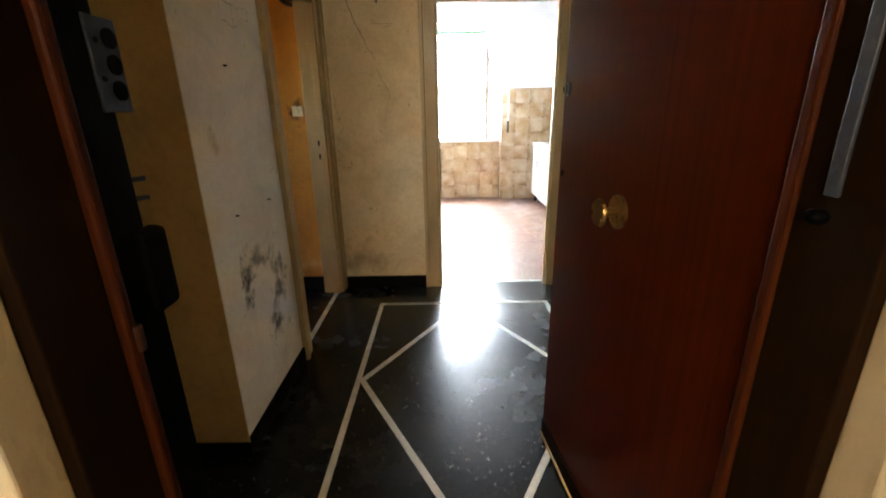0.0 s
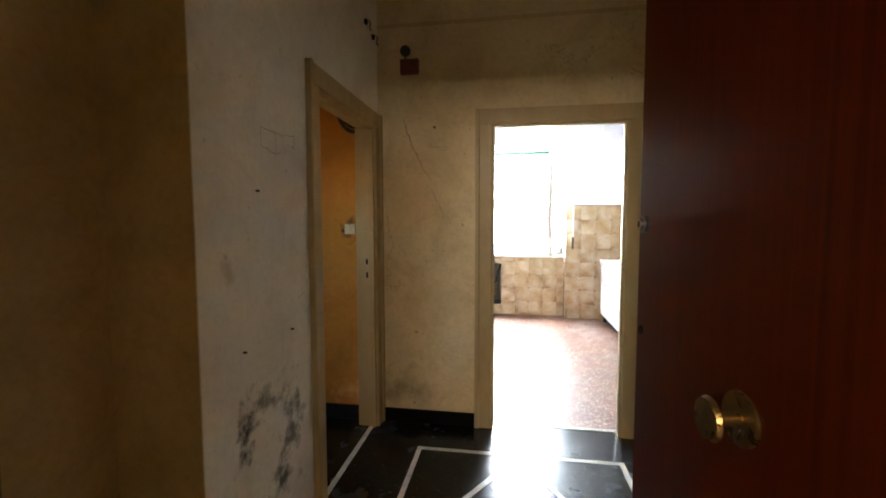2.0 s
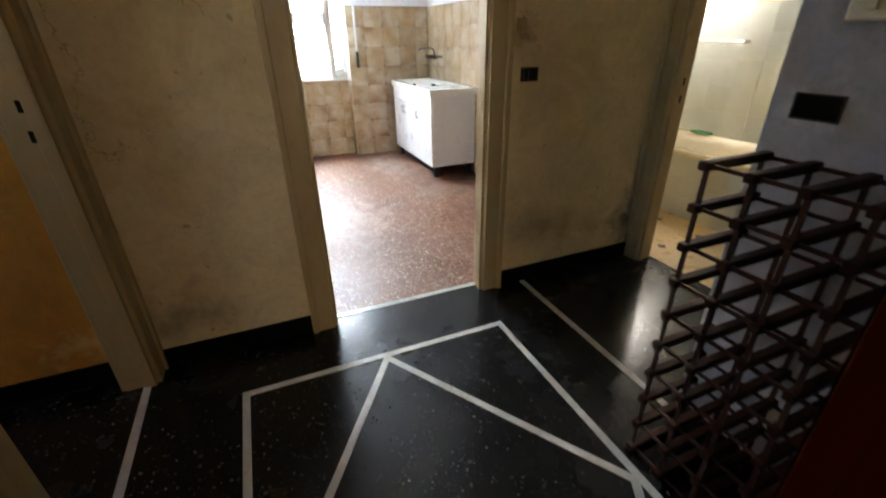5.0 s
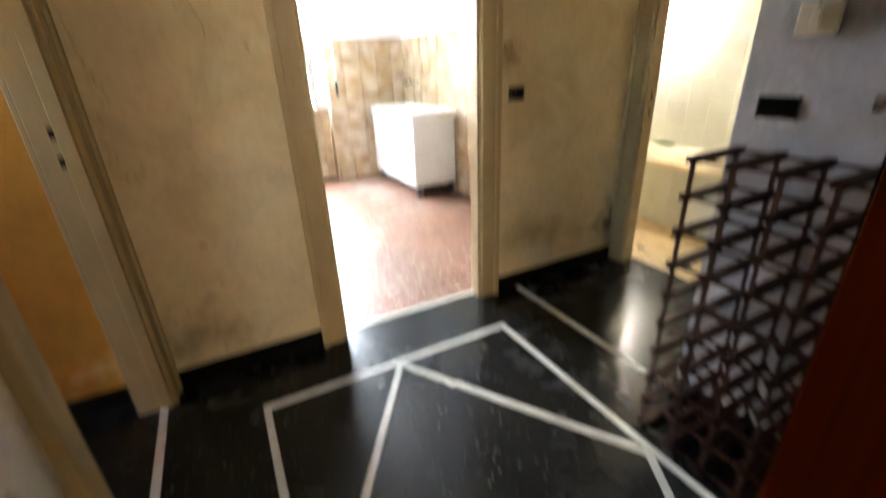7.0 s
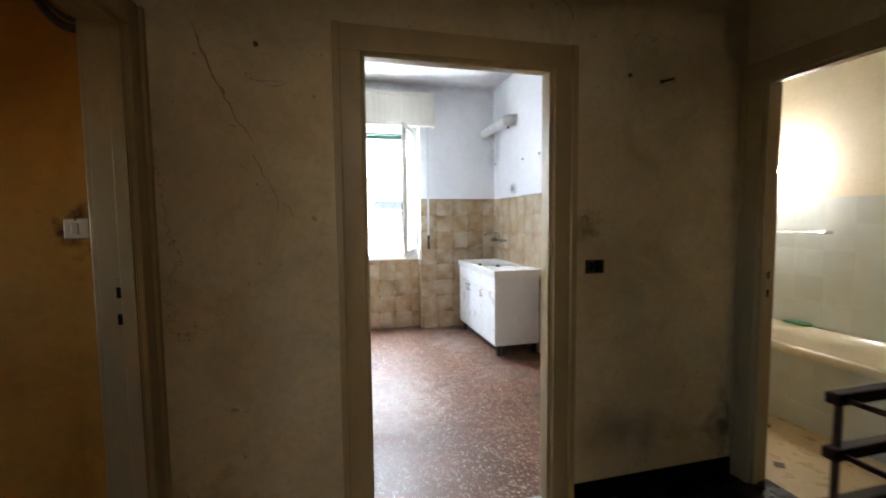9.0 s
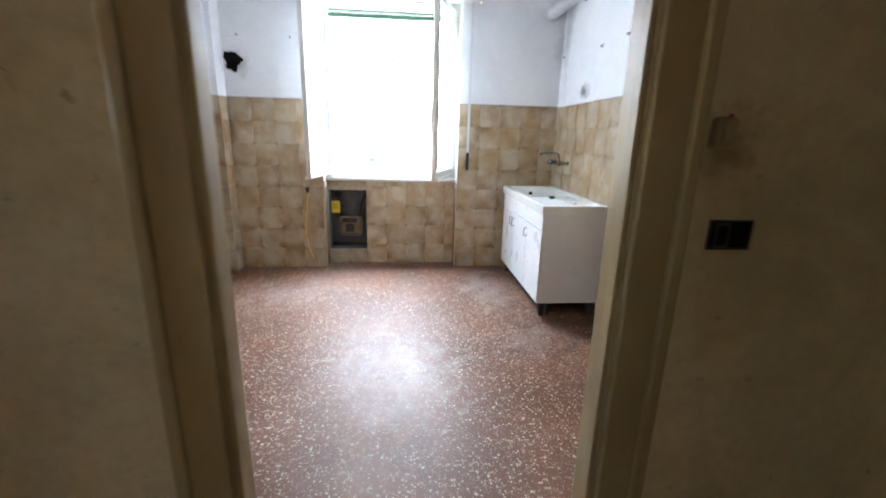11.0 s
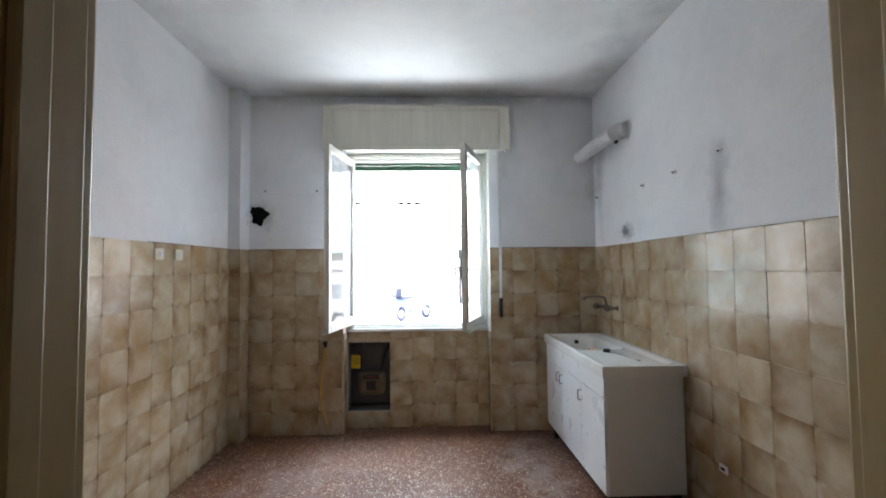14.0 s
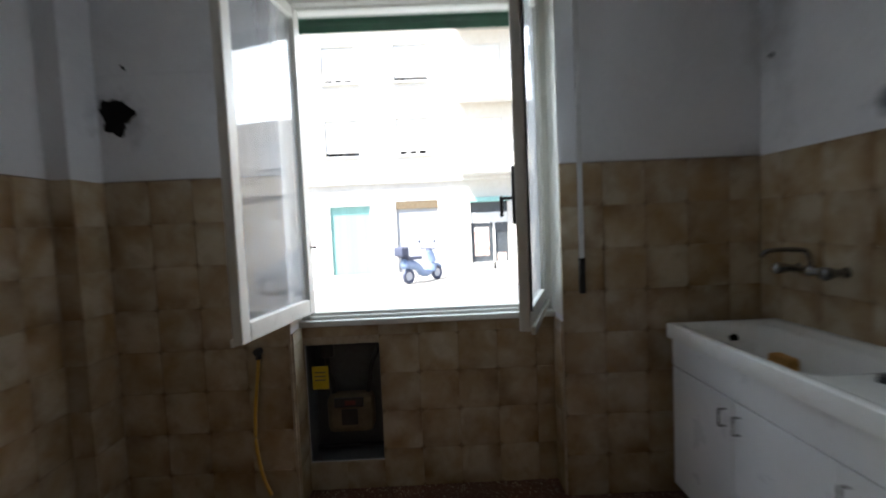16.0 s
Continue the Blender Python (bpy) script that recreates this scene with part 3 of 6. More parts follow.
setting("wall_kitchen_south", boxes((-0.8, DOOR_L, MID, KITCHEN_Y, 0, 3.02), (DOOR_R, 2.56, MID, KITCHEN_Y, 0, 3.02), (DOOR_L, DOOR_R, MID, KITCHEN_Y, DOOR_TOP, 3.02)),
        WALL_KITCHEN, "white kitchen wall beside the door", "wall")
# hall west wall with the door to the ochre room
LY0, LY1, LTOP = 3.405, 4.235, 2.0
wall_hall_west = setting("wall_west", boxes((-0.26, -0.16, 2.62, LY0, 0, HALL_TOP), (-0.26, -0.16, LY1, WALL_Y, 0, HALL_TOP), (-0.26, -0.16, LY0, LY1, LTOP, HALL_TOP)),
        WALL_WHITE, "scuffed off-white wall with dark smudges low down", "wall")
setting("wall_recess_side", boxes((-0.55, -0.45, 1.85, 2.80, 0, HALL_TOP)), WALL_TAN, "tan cloth-covered side wall beside the entrance", "wall")
setting("wall_recess_end", boxes((-0.45, -0.163, 2.617, 2.6195, 0, HALL_TOP)), WALL_TAN, "tan cloth-covered end of the entrance recess", "wall")
setting("wall_recess_core", boxes((-0.45, -0.26, 2.6196, 2.80, 0, HALL_TOP)), WALL_TAN, "tan wall behind the entrance recess", "wall")
setting("wall_east", boxes((1.68, 1.78, 1.85, 3.25, 0, HALL_TOP)), WALL_BLUE, "grey-blue painted wall behind the bottle rack", "wall")
# corridor and bathroom
BX, BXB = 2.50, 2.585
BY0, BY1, BTOP = 3.45, 4.237, 2.0
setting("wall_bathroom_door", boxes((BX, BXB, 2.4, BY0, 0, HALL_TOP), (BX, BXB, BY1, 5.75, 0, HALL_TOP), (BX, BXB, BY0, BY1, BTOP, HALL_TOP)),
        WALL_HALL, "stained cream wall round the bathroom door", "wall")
setting("wall_corridor_south", boxes((1.78, BXB, 2.3, 2.4, 0, HALL_TOP)), PLAIN_WALL, "plain wall at the end of the corridor", "wall")
setting("wall_bathroom_east", boxes((4.06, 4.16, 3.0, 5.75, 0, HALL_TOP)), BATH_PAINT, "cream painted bathroom wall above the tiles", "wall")
setting("wall_bathroom_north", boxes((BXB, 4.06, 5.6, 5.75, 0, HALL_TOP)), BATH_PAINT, "cream painted end wall of the bathroom", "wall")
setting("wall_bathroom_south", boxes((BXB, 4.06, 3.0, 3.1, 0, HALL_TOP)), BATH_PAINT, "cream painted bathroom wall", "wall")
# ochre room, with an unseen opening added toward the west to let daylight in
setting("wall_ochre_north", boxes((-2.5, -0.26, 4.329, 4.3345, 0, HALL_TOP)), WALL_OCHRE, "ochre painted wall of the side room", "wall")
setting("wall_ochre_south", boxes((-2.6, -0.55, 2.70, 2.80, 0, HALL_TOP)), WALL_OCHRE, "ochre painted wall of the side room", "wall")
setting("wall_ochre_west", boxes((-2.6, -2.5, 2.80, 3.25, 0, HALL_TOP), (-2.6, -2.5, 3.75, 4.335, 0, HALL_TOP), (-2.6, -2.5, 3.25, 3.75, 0, 1.32), (-2.6, -2.5, 3.25, 3.75, 1.85, HALL_TOP)),
        WALL_OCHRE, "unseen ochre painted wall with an opening added for daylight", "wall")
setting("wall_ochre_east", boxes((-0.268, -0.26, 2.80, LY0, 0, HALL_TOP), (-0.268, -0.26, LY1, 4.329, 0, HALL_TOP), (-0.268, -0.26, LY0, LY1, LTOP, HALL_TOP)),
        WALL_OCHRE, "ochre painted inner side of the hall wall", "wall")
# entrance wall and landing
EX0, EX1, ETOP = 0.12, 1.16, 2.16
setting("wall_south", boxes((-0.55, EX0, 1.72, 1.85, 0, HALL_TOP), (EX1, 1.78, 1.72, 1.85, 0, HALL_TOP), (EX0, EX1, 1.72, 1.85, ETOP, HALL_TOP)),
        WALL_TAN, "tan wall round the entrance door", "wall")
setting("wall_landing_north", boxes((-1.2, EX0, 1.64, 1.72, 0, HALL_TOP), (EX1, 2.9, 1.64, 1.72, 0, HALL_TOP), (EX0, EX1, 1.64, 1.72, ETOP, HALL_TOP)),
        LANDING_PAINT, "yellow painted stair landing wall", "wall")
setting("wall_landing_west", boxes((-1.3, -1.2, -1.3, 1.72, 0, HALL_TOP)), LANDING_PAINT, "yellow painted stair landing wall", "wall")
setting("wall_landing_east", boxes((2.9, 3.0, -1.3, 1.72, 0, HALL_TOP)), LANDING_PAINT, "yellow painted stair landing wall", "wall")
setting("wall_landing_south", boxes((-1.3, 3.0, -1.4, -1.3, 0, HALL_TOP)), LANDING_PAINT, "yellow painted stair landing wall", "wall")
setting("ceiling_1", boxes((-2.6, BXB, 1.72, 4.378, HALL_TOP, HALL_TOP + 0.15)), WALL_HALL, "dim cream hall ceiling", "ceiling")
setting("ceiling_2", boxes((-0.85, BXB, 4.378, 8.1, KITCHEN_TOP, KITCHEN_TOP + 0.15)), CEILING_KITCHEN, "white kitchen ceiling, darker along the edges", "ceiling")
setting("ceiling_3", boxes((BXB, 4.2, 3.0, 5.75, HALL_TOP, HALL_TOP + 0.15)), BATH_PAINT, "cream bathroom ceiling", "ceiling")
setting("ceiling_4", boxes((-1.3, 3.0, -1.4, 1.72, HALL_TOP, HALL_TOP + 0.15)), PLAIN_WALL, "stair landing ceiling", "ceiling")

# kitchen walls
NX0, NX1, NY = 0.21, 1.508, 7.88          # window recess
WIN_SILL, WIN_TOP = 0.885, 2.46
WALL_OUT = 8.06
setting("wall_kitchen_west", boxes((KX0 - 0.1, KX0, KITCHEN_Y, KY1, 0, KITCHEN_TOP), (KX0, -0.61, 7.555, KY1, 0, KITCHEN_TOP)), WALL_KITCHEN,
        "white kitchen wall above beige tiles, with a corner pier", "wall")
setting("wall_kitchen_east", boxes((KX1, KX1 + 0.1, KITCHEN_Y, KY1, 0, KITCHEN_TOP)), WALL_KITCHEN, "smoke-stained white kitchen wall above beige tiles, corner shade painted in", "wall")
# the gas meter niche is left open in the low wall under the window
GX0, GX1, GZ0, GZ1 = 0.226, 0.605, 0.145, 0.76
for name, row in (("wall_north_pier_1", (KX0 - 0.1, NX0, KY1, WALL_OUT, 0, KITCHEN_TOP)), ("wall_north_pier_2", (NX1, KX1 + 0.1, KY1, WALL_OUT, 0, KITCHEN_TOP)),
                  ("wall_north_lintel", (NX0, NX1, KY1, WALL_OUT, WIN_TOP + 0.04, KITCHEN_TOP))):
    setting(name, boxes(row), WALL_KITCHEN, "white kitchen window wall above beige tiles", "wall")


def sheet_wall(x0, x1, y, z0, z1, holes, thick=0.35):
    """One wall sheet with thickness, cut by rectangular openings."""
    bm = bmesh.new()
    xs = sorted({x0, x1, *(h[0] for h in holes), *(h[1] for h in holes)})
    zs = sorted({z0, z1, *(h[2] for h in holes), *(h[3] for h in holes)})
    solid = {(i, k) for i in range(len(xs) - 1) for k in range(len(zs) - 1)
             if not any(h[0] < (xs[i] + xs[i + 1]) / 2 < h[1] and h[2] < (zs[k] + zs[k + 1]) / 2 < h[3] for h in holes)}
    pts = {}

    def at(i, k, d):
        if (i, k, d) not in pts:
            pts[i, k, d] = bm.verts.new((xs[i], y + d * thick, zs[k]))
        return pts[i, k, d]
    for i, k in solid:
        for d in (0, 1):
            bm.faces.new((at(i, k, d), at(i + 1, k, d), at(i + 1, k + 1, d), at(i, k + 1, d)))
        for di, dk, a, b in ((-1, 0, (i, k), (i, k + 1)), (1, 0, (i + 1, k), (i + 1, k + 1)), (0, -1, (i, k), (i + 1, k)), (0, 1, (i, k + 1), (i + 1, k + 1))):
            if (i + di, k + dk) not in solid:
                bm.faces.new((at(*a, 0), at(*b, 0), at(*b, 1), at(*a, 1)))
    return bm


setting("wall_north_parapet", sheet_wall(NX0, NX1, NY, 0, WIN_SILL - 0.03, [(GX0, GX1, GZ0, GZ1)], WALL_OUT - NY), WALL_KITCHEN, "low wall under the window with a meter niche", "wall")
setting("wall_meter_niche", boxes((GX0, GX1, WALL_OUT - 0.03, WALL_OUT + 0.05, GZ0, GZ1), (GX0, GX0 + 0.005, NY + 0.004, WALL_OUT - 0.03, GZ0, GZ1), (GX1 - 0.005, GX1, NY + 0.004, WALL_OUT - 0.03, GZ0, GZ1), (GX0 + 0.005, GX1 - 0.005, NY + 0.004, WALL_OUT - 0.03, GZ0, GZ0 + 0.005), (GX0 + 0.005, GX1 - 0.005, NY + 0.004, WALL_OUT - 0.03, GZ1 - 0.005, GZ1)), NICHE_GREY, "grey plastered inside of the gas meter niche, darkened for its shade", "wall")
setting("window_sill", boxes((NX0, NX1, NY - 0.03, WALL_OUT + 0.06, WIN_SILL - 0.03, WIN_SILL), bevel=0.004), SASH_PAINT, "pale window sill board", "window sill")

# skirtings of the hall
def skirting(name, *rows):
    return setting(name, boxes(*rows, bevel=0.004), BLACK_BASE, "black stone skirting along the hall wall", "baseboard")


skirting("baseboard_1", (-0.16, 0.506, WALL_Y - 0.014, WALL_Y, 0, 0.095))
skirting("baseboard_2", (1.533, BX - 0.02, WALL_Y - 0.014, WALL_Y, 0, 0.095))
skirting("baseboard_3", (-0.16, -0.146, 2.615, LY0 - 0.1, 0, 0.085))
skirting("baseboard_4", (-0.45, -0.15, 2.603, 2.617, 0, 0.06))
skirting("baseboard_5", (1.666, 1.68, 1.86, 3.26, 0, 0.085))
skirting("baseboard_6", (-2.4, -0.27, 4.315, 4.329, 0, 0.1))
setting("trim_paint_line", boxes((-0.16, 2.56, WALL_Y - 0.004, WALL_Y, 2.655, 2.68)), WALL_TAN, "faint tan border line high on the hall wall", "trim")


def scratch_line(name, points, axis, level, width, material, wall_ob, label, seed=1):
    """A thin ragged line that stands a hair proud of a wall: axis is the wall's normal, points run along it and up."""
    rnd = random.Random(seed)
    fine = []
    for (u0, z0), (u1, z1) in zip(points, points[1:]):
        n = max(2, int(math.hypot(u1 - u0, z1 - z0) / 0.02))
        fine += [(u0 + (u1 - u0) * k / n + rnd.uniform(-0.0035, 0.0035), z0 + (z1 - z0) * k / n + rnd.uniform(-0.0035, 0.0035)) for k in range(n)]
    fine.append(points[-1])
    bm = bmesh.new()
    rows = []
    for k, (u, z) in enumerate(fine):
        a, b = fine[max(k - 1, 0)], fine[min(k + 1, len(fine) - 1)]
        d = Vector((b[0] - a[0], b[1] - a[1])).normalized() * width / 2 * rnd.uniform(0.35, 1.2)
        pair = ((u - d.y, z + d.x), (u + d.y, z - d.x))
        rows.append([bm.verts.new((p, level, q) if axis == "y" else (level, p, q)) for p, q in pair])
    for a, b in zip(rows, rows[1:]):
        bm.faces.new((a[0], a[1], b[1], b[0]))
    return part(name, bm, material, wall_ob, label)


WY = WALL_Y - 0.0012
scratch_line("crack", ((0.02, 2.06), (0.045, 1.97), (0.078, 1.875), (0.115, 1.82)), "y", WY, 0.006, CRACK, wall_hall_north, "hairline crack in the plaster", 3)
scratch_line("crack", ((0.10, 1.84), (0.15, 1.73), (0.20, 1.66)), "y", WY, 0.004, CRACK, wall_hall_north, "hairline crack in the plaster", 4)
scratch_line("crack", ((0.20, 1.60), (0.235, 1.53), (0.27, 1.47)), "y", WY, 0.004, CRACK, wall_hall_north, "hairline crack in the plaster", 5)
scratch_line("crack", ((0.255, 1.49), (0.285, 1.445), (0.28, 1.40)), "y", WY, 0.003, CRACK, wall_hall_north, "hairline crack in the plaster", 6)
scratch_line("crack", ((0.30, 1.425), (0.33, 1.40), (0.335, 1.37)), "y", WY, 0.004, CRACK, wall_hall_north, "hairline crack in the plaster", 7)
scratch_line("pencil_mark", ((0.19, 1.88), (0.33, 1.875), (0.29, 1.855), (0.22, 1.875)), "y", WY, 0.003, PENCIL, wall_hall_north, "faint pencil mark", 8)
scratch_line("crack", ((1.42, 2.34), (1.47, 2.30), (1.505, 2.285), (1.53, 2.225)), "y", WY, 0.005, CRACK, wall_hall_north, "hairline crack in the plaster", 9)
WX = -0.16 + 0.0012
scratch_line("pencil_mark", ((2.955, 1.735), (2.955, 1.665), (3.055, 1.645)), "x", WX, 0.0028, PENCIL, wall_hall_west, "faint pencil mark", 10)
scratch_line("pencil_mark", ((2.955, 1.728), (3.10, 1.725), (3.20, 1.745), (3.195, 1.69), (3.13, 1.695)), "x", WX, 0.0028, PENCIL, wall_hall_west, "faint pencil mark", 11)
scratch_line("pencil_mark", ((3.055, 1.73), (3.055, 1.645), (3.09, 1.66)), "x", WX, 0.0028, PENCIL, wall_hall_west, "faint pencil mark", 12)
scratch_line("pencil_mark", ((3.19, 1.06), (3.25, 1.09)), "x", WX, 0.0028, PENCIL, wall_hall_west, "faint pencil mark", 13)


# ---- door frames ----
def door_frame(name, label, lo, hi, top, face_a, face_b, along="x", width=0.10, strike=None):
    """Cream casing and lining round an opening from lo to hi in a wall whose faces are at face_a and face_b."""
    t = thing(name, label, "door frame", kind="structure")
    d = 0.02

    def b(u0, u1, w0, w1, z0, z1):
        return (u0, u1, w0, w1, z0, z1) if along == "x" else (w0, w1, u0, u1, z0, z1)
    s = 1 if face_b > face_a else -1
    for sign, face in ((-s, face_a), (s, face_b)):
        w = sorted((face, face + sign * d))
        w2 = sorted((face, face + sign * (d + 0.012)))
        part("casing", boxes(b(lo - width, lo - 0.0, *w, 0, top), bevel=0.005), FRAME_PAINT, t)
        part("casing", boxes(b(hi, hi + width, *w, 0, top), bevel=0.005), FRAME_PAINT, t)
        part("head_casing", boxes(b(lo - width, hi + width, *w, top, top + width), bevel=0.005), FRAME_PAINT, t)
        part("moulding", boxes(b(lo - width - 0.012, lo - width + 0.018, *w2, 0, top + width), bevel=0.006), FRAME_PAINT, t)
        part("moulding", boxes(b(hi + width - 0.018, hi + width + 0.012, *w2, 0, top + width), bevel=0.006), FRAME_PAINT, t)
    w = sorted((face_a - s * 0.003, face_b + s * 0.003))
    part("jamb", boxes(b(lo - 0.02, lo + 0.004, *w, 0, top + 0.004), bevel=0.003), FRAME_PAINT, t)
    part("jamb", boxes(b(hi - 0.004, hi + 0.02, *w, 0, top + 0.004), bevel=0.003), FRAME_PAINT, t)
    part("head_jamb", boxes(b(lo + 0.004, hi - 0.004, *w, top - 0.004, top + 0.02), bevel=0.003), FRAME_PAINT, t)
    mid = (face_a * 0.6 + face_b * 0.4)
    part("door_stop", boxes(b(lo + 0.004, lo + 0.016, min(face_a, mid), max(face_a, mid), 0, top - 0.016), bevel=0.003), FRAME_PAINT, t)
    part("door_stop", boxes(b(hi - 0.016, hi - 0.004, min(face_a, mid), max(face_a, mid), 0, top - 0.016), bevel=0.003), FRAME_PAINT, t)
    part("head_stop", boxes(b(lo + 0.004, hi - 0.004, min(face_a, mid), max(face_a, mid), top - 0.016, top - 0.004), bevel=0.003), FRAME_PAINT, t)
    if strike:
        u, w0, w1, z = strike
        part("strike_plate", boxes(b(u - 0.0035, u + 0.0035, w0, w1, z - 0.09, z + 0.09), bevel=0.001), FRAME_PAINT, t)
        for dz in (0.045, -0.045):
            part("latch_hole", boxes(b(u - 0.005, u + 0.005, w0 + 0.006, w1 - 0.006, z + dz - 0.018, z + dz + 0.018)), HOLE, t, "black latch hole")
    return t


door_frame("door_frame_1", "cream painted frame of the open kitchen doorway", DOOR_L, DOOR_R, DOOR_TOP, WALL_Y, KITCHEN_Y, "x", 0.097, (DOOR_L + 0.004, 4.352, 4.376, 1.05))
door_frame("door_frame_2", "cream painted frame of the side room doorway", LY0, LY1, LTOP, -0.16, -0.268, "y", 0.094, (LY1 - 0.004, -0.225, -0.195, 1.08))
door_frame("door_frame_3", "cream painted frame of the bathroom doorway", BY0, BY1, BTOP, BX, BXB, "y", 0.094, (BY1 - 0.004, 2.54, 2.565, 1.02))

# ---- window: fixed frame, two open sashes, roller shutter and its box ----
FY = 7.93
window = thing("window_1", "white casement window with both sashes swung open", "window", kind="structure")
part("frame_side", boxes((NX0, NX0 + 0.05, FY - 0.03, FY + 0.04, WIN_SILL, WIN_TOP + 0.04), bevel=0.004), SASH_PAINT, window)
part("frame_side", boxes((NX1 - 0.05, NX1, FY - 0.03, FY + 0.04, WIN_SILL, WIN_TOP + 0.04), bevel=0.004), SASH_PAINT, window)
part("frame_head", boxes((NX0 + 0.05, NX1 - 0.05, FY - 0.03, FY + 0.04, WIN_TOP - 0.035, WIN_TOP + 0.04), bevel=0.004), SASH_PAINT, window)
part("frame_head_bead", boxes((NX0 + 0.05, NX1 - 0.05, FY - 0.05, FY - 0.031, WIN_TOP - 0.012, WIN_TOP + 0.012), bevel=0.003), SASH_PAINT, window)
part("frame_foot", boxes((NX0 + 0.05, NX1 - 0.05, FY - 0.03, FY + 0.04, WIN_SILL, WIN_SILL + 0.035), bevel=0.004), SASH_PAINT, window)
part("frame_foot_bead", boxes((NX0 + 0.05, NX1 - 0.05, FY - 0.048, FY - 0.031, WIN_SILL, WIN_SILL + 0.018), bevel=0.003), SASH_PAINT, window)


def sash(hinge, free, z0, z1, mirrored):
    """One casement, built along +x from its hinge and turned to stand open."""
    h, f = Vector((*hinge, 0)), Vector((*free, 0))
    d = f - h
    length, turn = d.length, math.atan2(d.y, d.x)
    s = part("sash", bmesh.new(), SASH_PAINT, window)
    s.matrix_basis = Matrix.Translation((h.x, h.y, 0)) @ Matrix.Rotation(turn, 4, "Z")
    th, w = 0.021, 0.055
    for n, r in (("stile", (0, w, -th, th, z0, z1)), ("stile", (length - w, length, -th, th, z0, z1)),
                 ("rail", (w, length - w, -th, th, z0, z0 + w + 0.02)), ("rail", (w, length - w, -th, th, z1 - w, z1))):
        part(n, boxes(r, bevel=0.005), SASH_PAINT, s)
    pane = part("pane", boxes((w - 0.006, length - w + 0.006, -0.002, 0.002, z0 + w + 0.014, z1 - w + 0.006)), PANE, s, "clear pane with dust and a pale reflected haze")
    pane.visible_shadow = False
    for z in (z0 + 0.22, z1 - 0.25):
        part("hinge", rod(bmesh.new(), (0.002, -th - 0.008, z - 0.045), (0.002, -th - 0.008, z + 0.045), 0.009), SASH_PAINT, s)
    drip = part("drip_rail", boxes((0.02, length - 0.01, (-th - 0.018) if mirrored else th, -th if mirrored else (th + 0.018), z0 - 0.012, z0 + 0.02), bevel=0.004), SASH_PAINT, s)
    return s, length, th


left_sash, _, _ = sash((0.268, 7.895), (0.168, 7.300), 0.925, 2.42, True)
right_sash, rl, rt = sash((1.452, 7.895), (1.240, 7.305), 0.925, 2.43, False)
bm = boxes((rl - 0.034, rl - 0.012, -rt - 0.014, -rt, 1.33, 1.55), bevel=0.004)
rod(bm, (rl - 0.022, -rt - 0.012, 1.43), (rl - 0.022, -rt - 0.05, 1.43), 0.007)
box(bm, rl - 0.028, rl - 0.016, -rt - 0.062, -rt - 0.048, 1.36, 1.44, 0.004)
part("handle", bm, BLACK_PLASTIC, right_sash, "black window handle")
bm = rod(bmesh.new(), (rl - 0.02, rt + 0.004, 1.0), (rl - 0.02, rt + 0.004, 2.36), 0.005, 8)
part("espagnolette_rod", bm, BLACK_PLASTIC, right_sash)

# thin black rod stands in for the dark gap beside the left casement
part("edge_gap_rod", rod(bmesh.new(), (NX0 + 0.056, FY - 0.036, 0.94), (NX0 + 0.056, FY - 0.036, 2.38), 0.006, 8), BLACK_PLASTIC, window, "black rod for the dark gap at the frame edge")
part("bolt_lever", rod(bmesh.new(), (NX0 + 0.056, FY - 0.040, 1.255), (NX0 + 0.105, FY - 0.060, 1.258), 0.006, 8), BLACK_PLASTIC, window)
shutter = thing("roller_shutter", "dark green roller shutter rolled almost fully up", "roller shutter", kind="structure")
for k in range(2):
    part("slat", boxes((NX0 + 0.03, NX1 - 0.03, 7.99, 8.004, 2.355 + 0.052 * k, 2.405 + 0.052 * k), bevel=0.005), GREEN_SLAT, shutter)
for x in (NX0, NX1 - 0.028):
    part("guide", boxes((x, x + 0.028, 7.975, 8.02, WIN_SILL, 2.5), bevel=0.003), BLACK_PLASTIC, shutter)
shutter_box = thing("shutter_box", "pale veneered roller shutter box above the window", "shutter box", kind="structure")
BZ0, BZ1, BXL, BXR, BYF = 2.458, 2.856, 0.050, 1.678, 7.63
part("top", boxes((BXL, BXR, BYF, KY1, BZ1 - 0.02, BZ1), bevel=0.003), BOX_LAMINATE, shutter_box)
part("side", boxes((BXL, BXL + 0.02, BYF, KY1, BZ0, BZ1 - 0.02), bevel=0.003), BOX_LAMINATE, shutter_box)
part("side", boxes((BXR - 0.02, BXR, BYF, KY1, BZ0, BZ1 - 0.02), bevel=0.003), BOX_LAMINATE, shutter_box)
part("front_panel", boxes((BXL + 0.085, BXR - 0.085, BYF + 0.012, BYF + 0.026, BZ0 + 0.05, BZ1 - 0.045)), BOX_LAMINATE, shutter_box)
part("front_stile", boxes((BXL + 0.02, BXL + 0.088, BYF + 0.001, BYF + 0.022, BZ0, BZ1 - 0.02), bevel=0.004), BOX_LAMINATE, shutter_box)
part("front_stile", boxes((BXR - 0.088, BXR - 0.02, BYF + 0.001, BYF + 0.022, BZ0, BZ1 - 0.02), bevel=0.004), BOX_LAMINATE, shutter_box)
part("front_rail", boxes((BXL + 0.088, BXR - 0.088, BYF + 0.002, BYF + 0.022, BZ0, BZ0 + 0.052), bevel=0.004), BOX_LAMINATE, shutter_box)
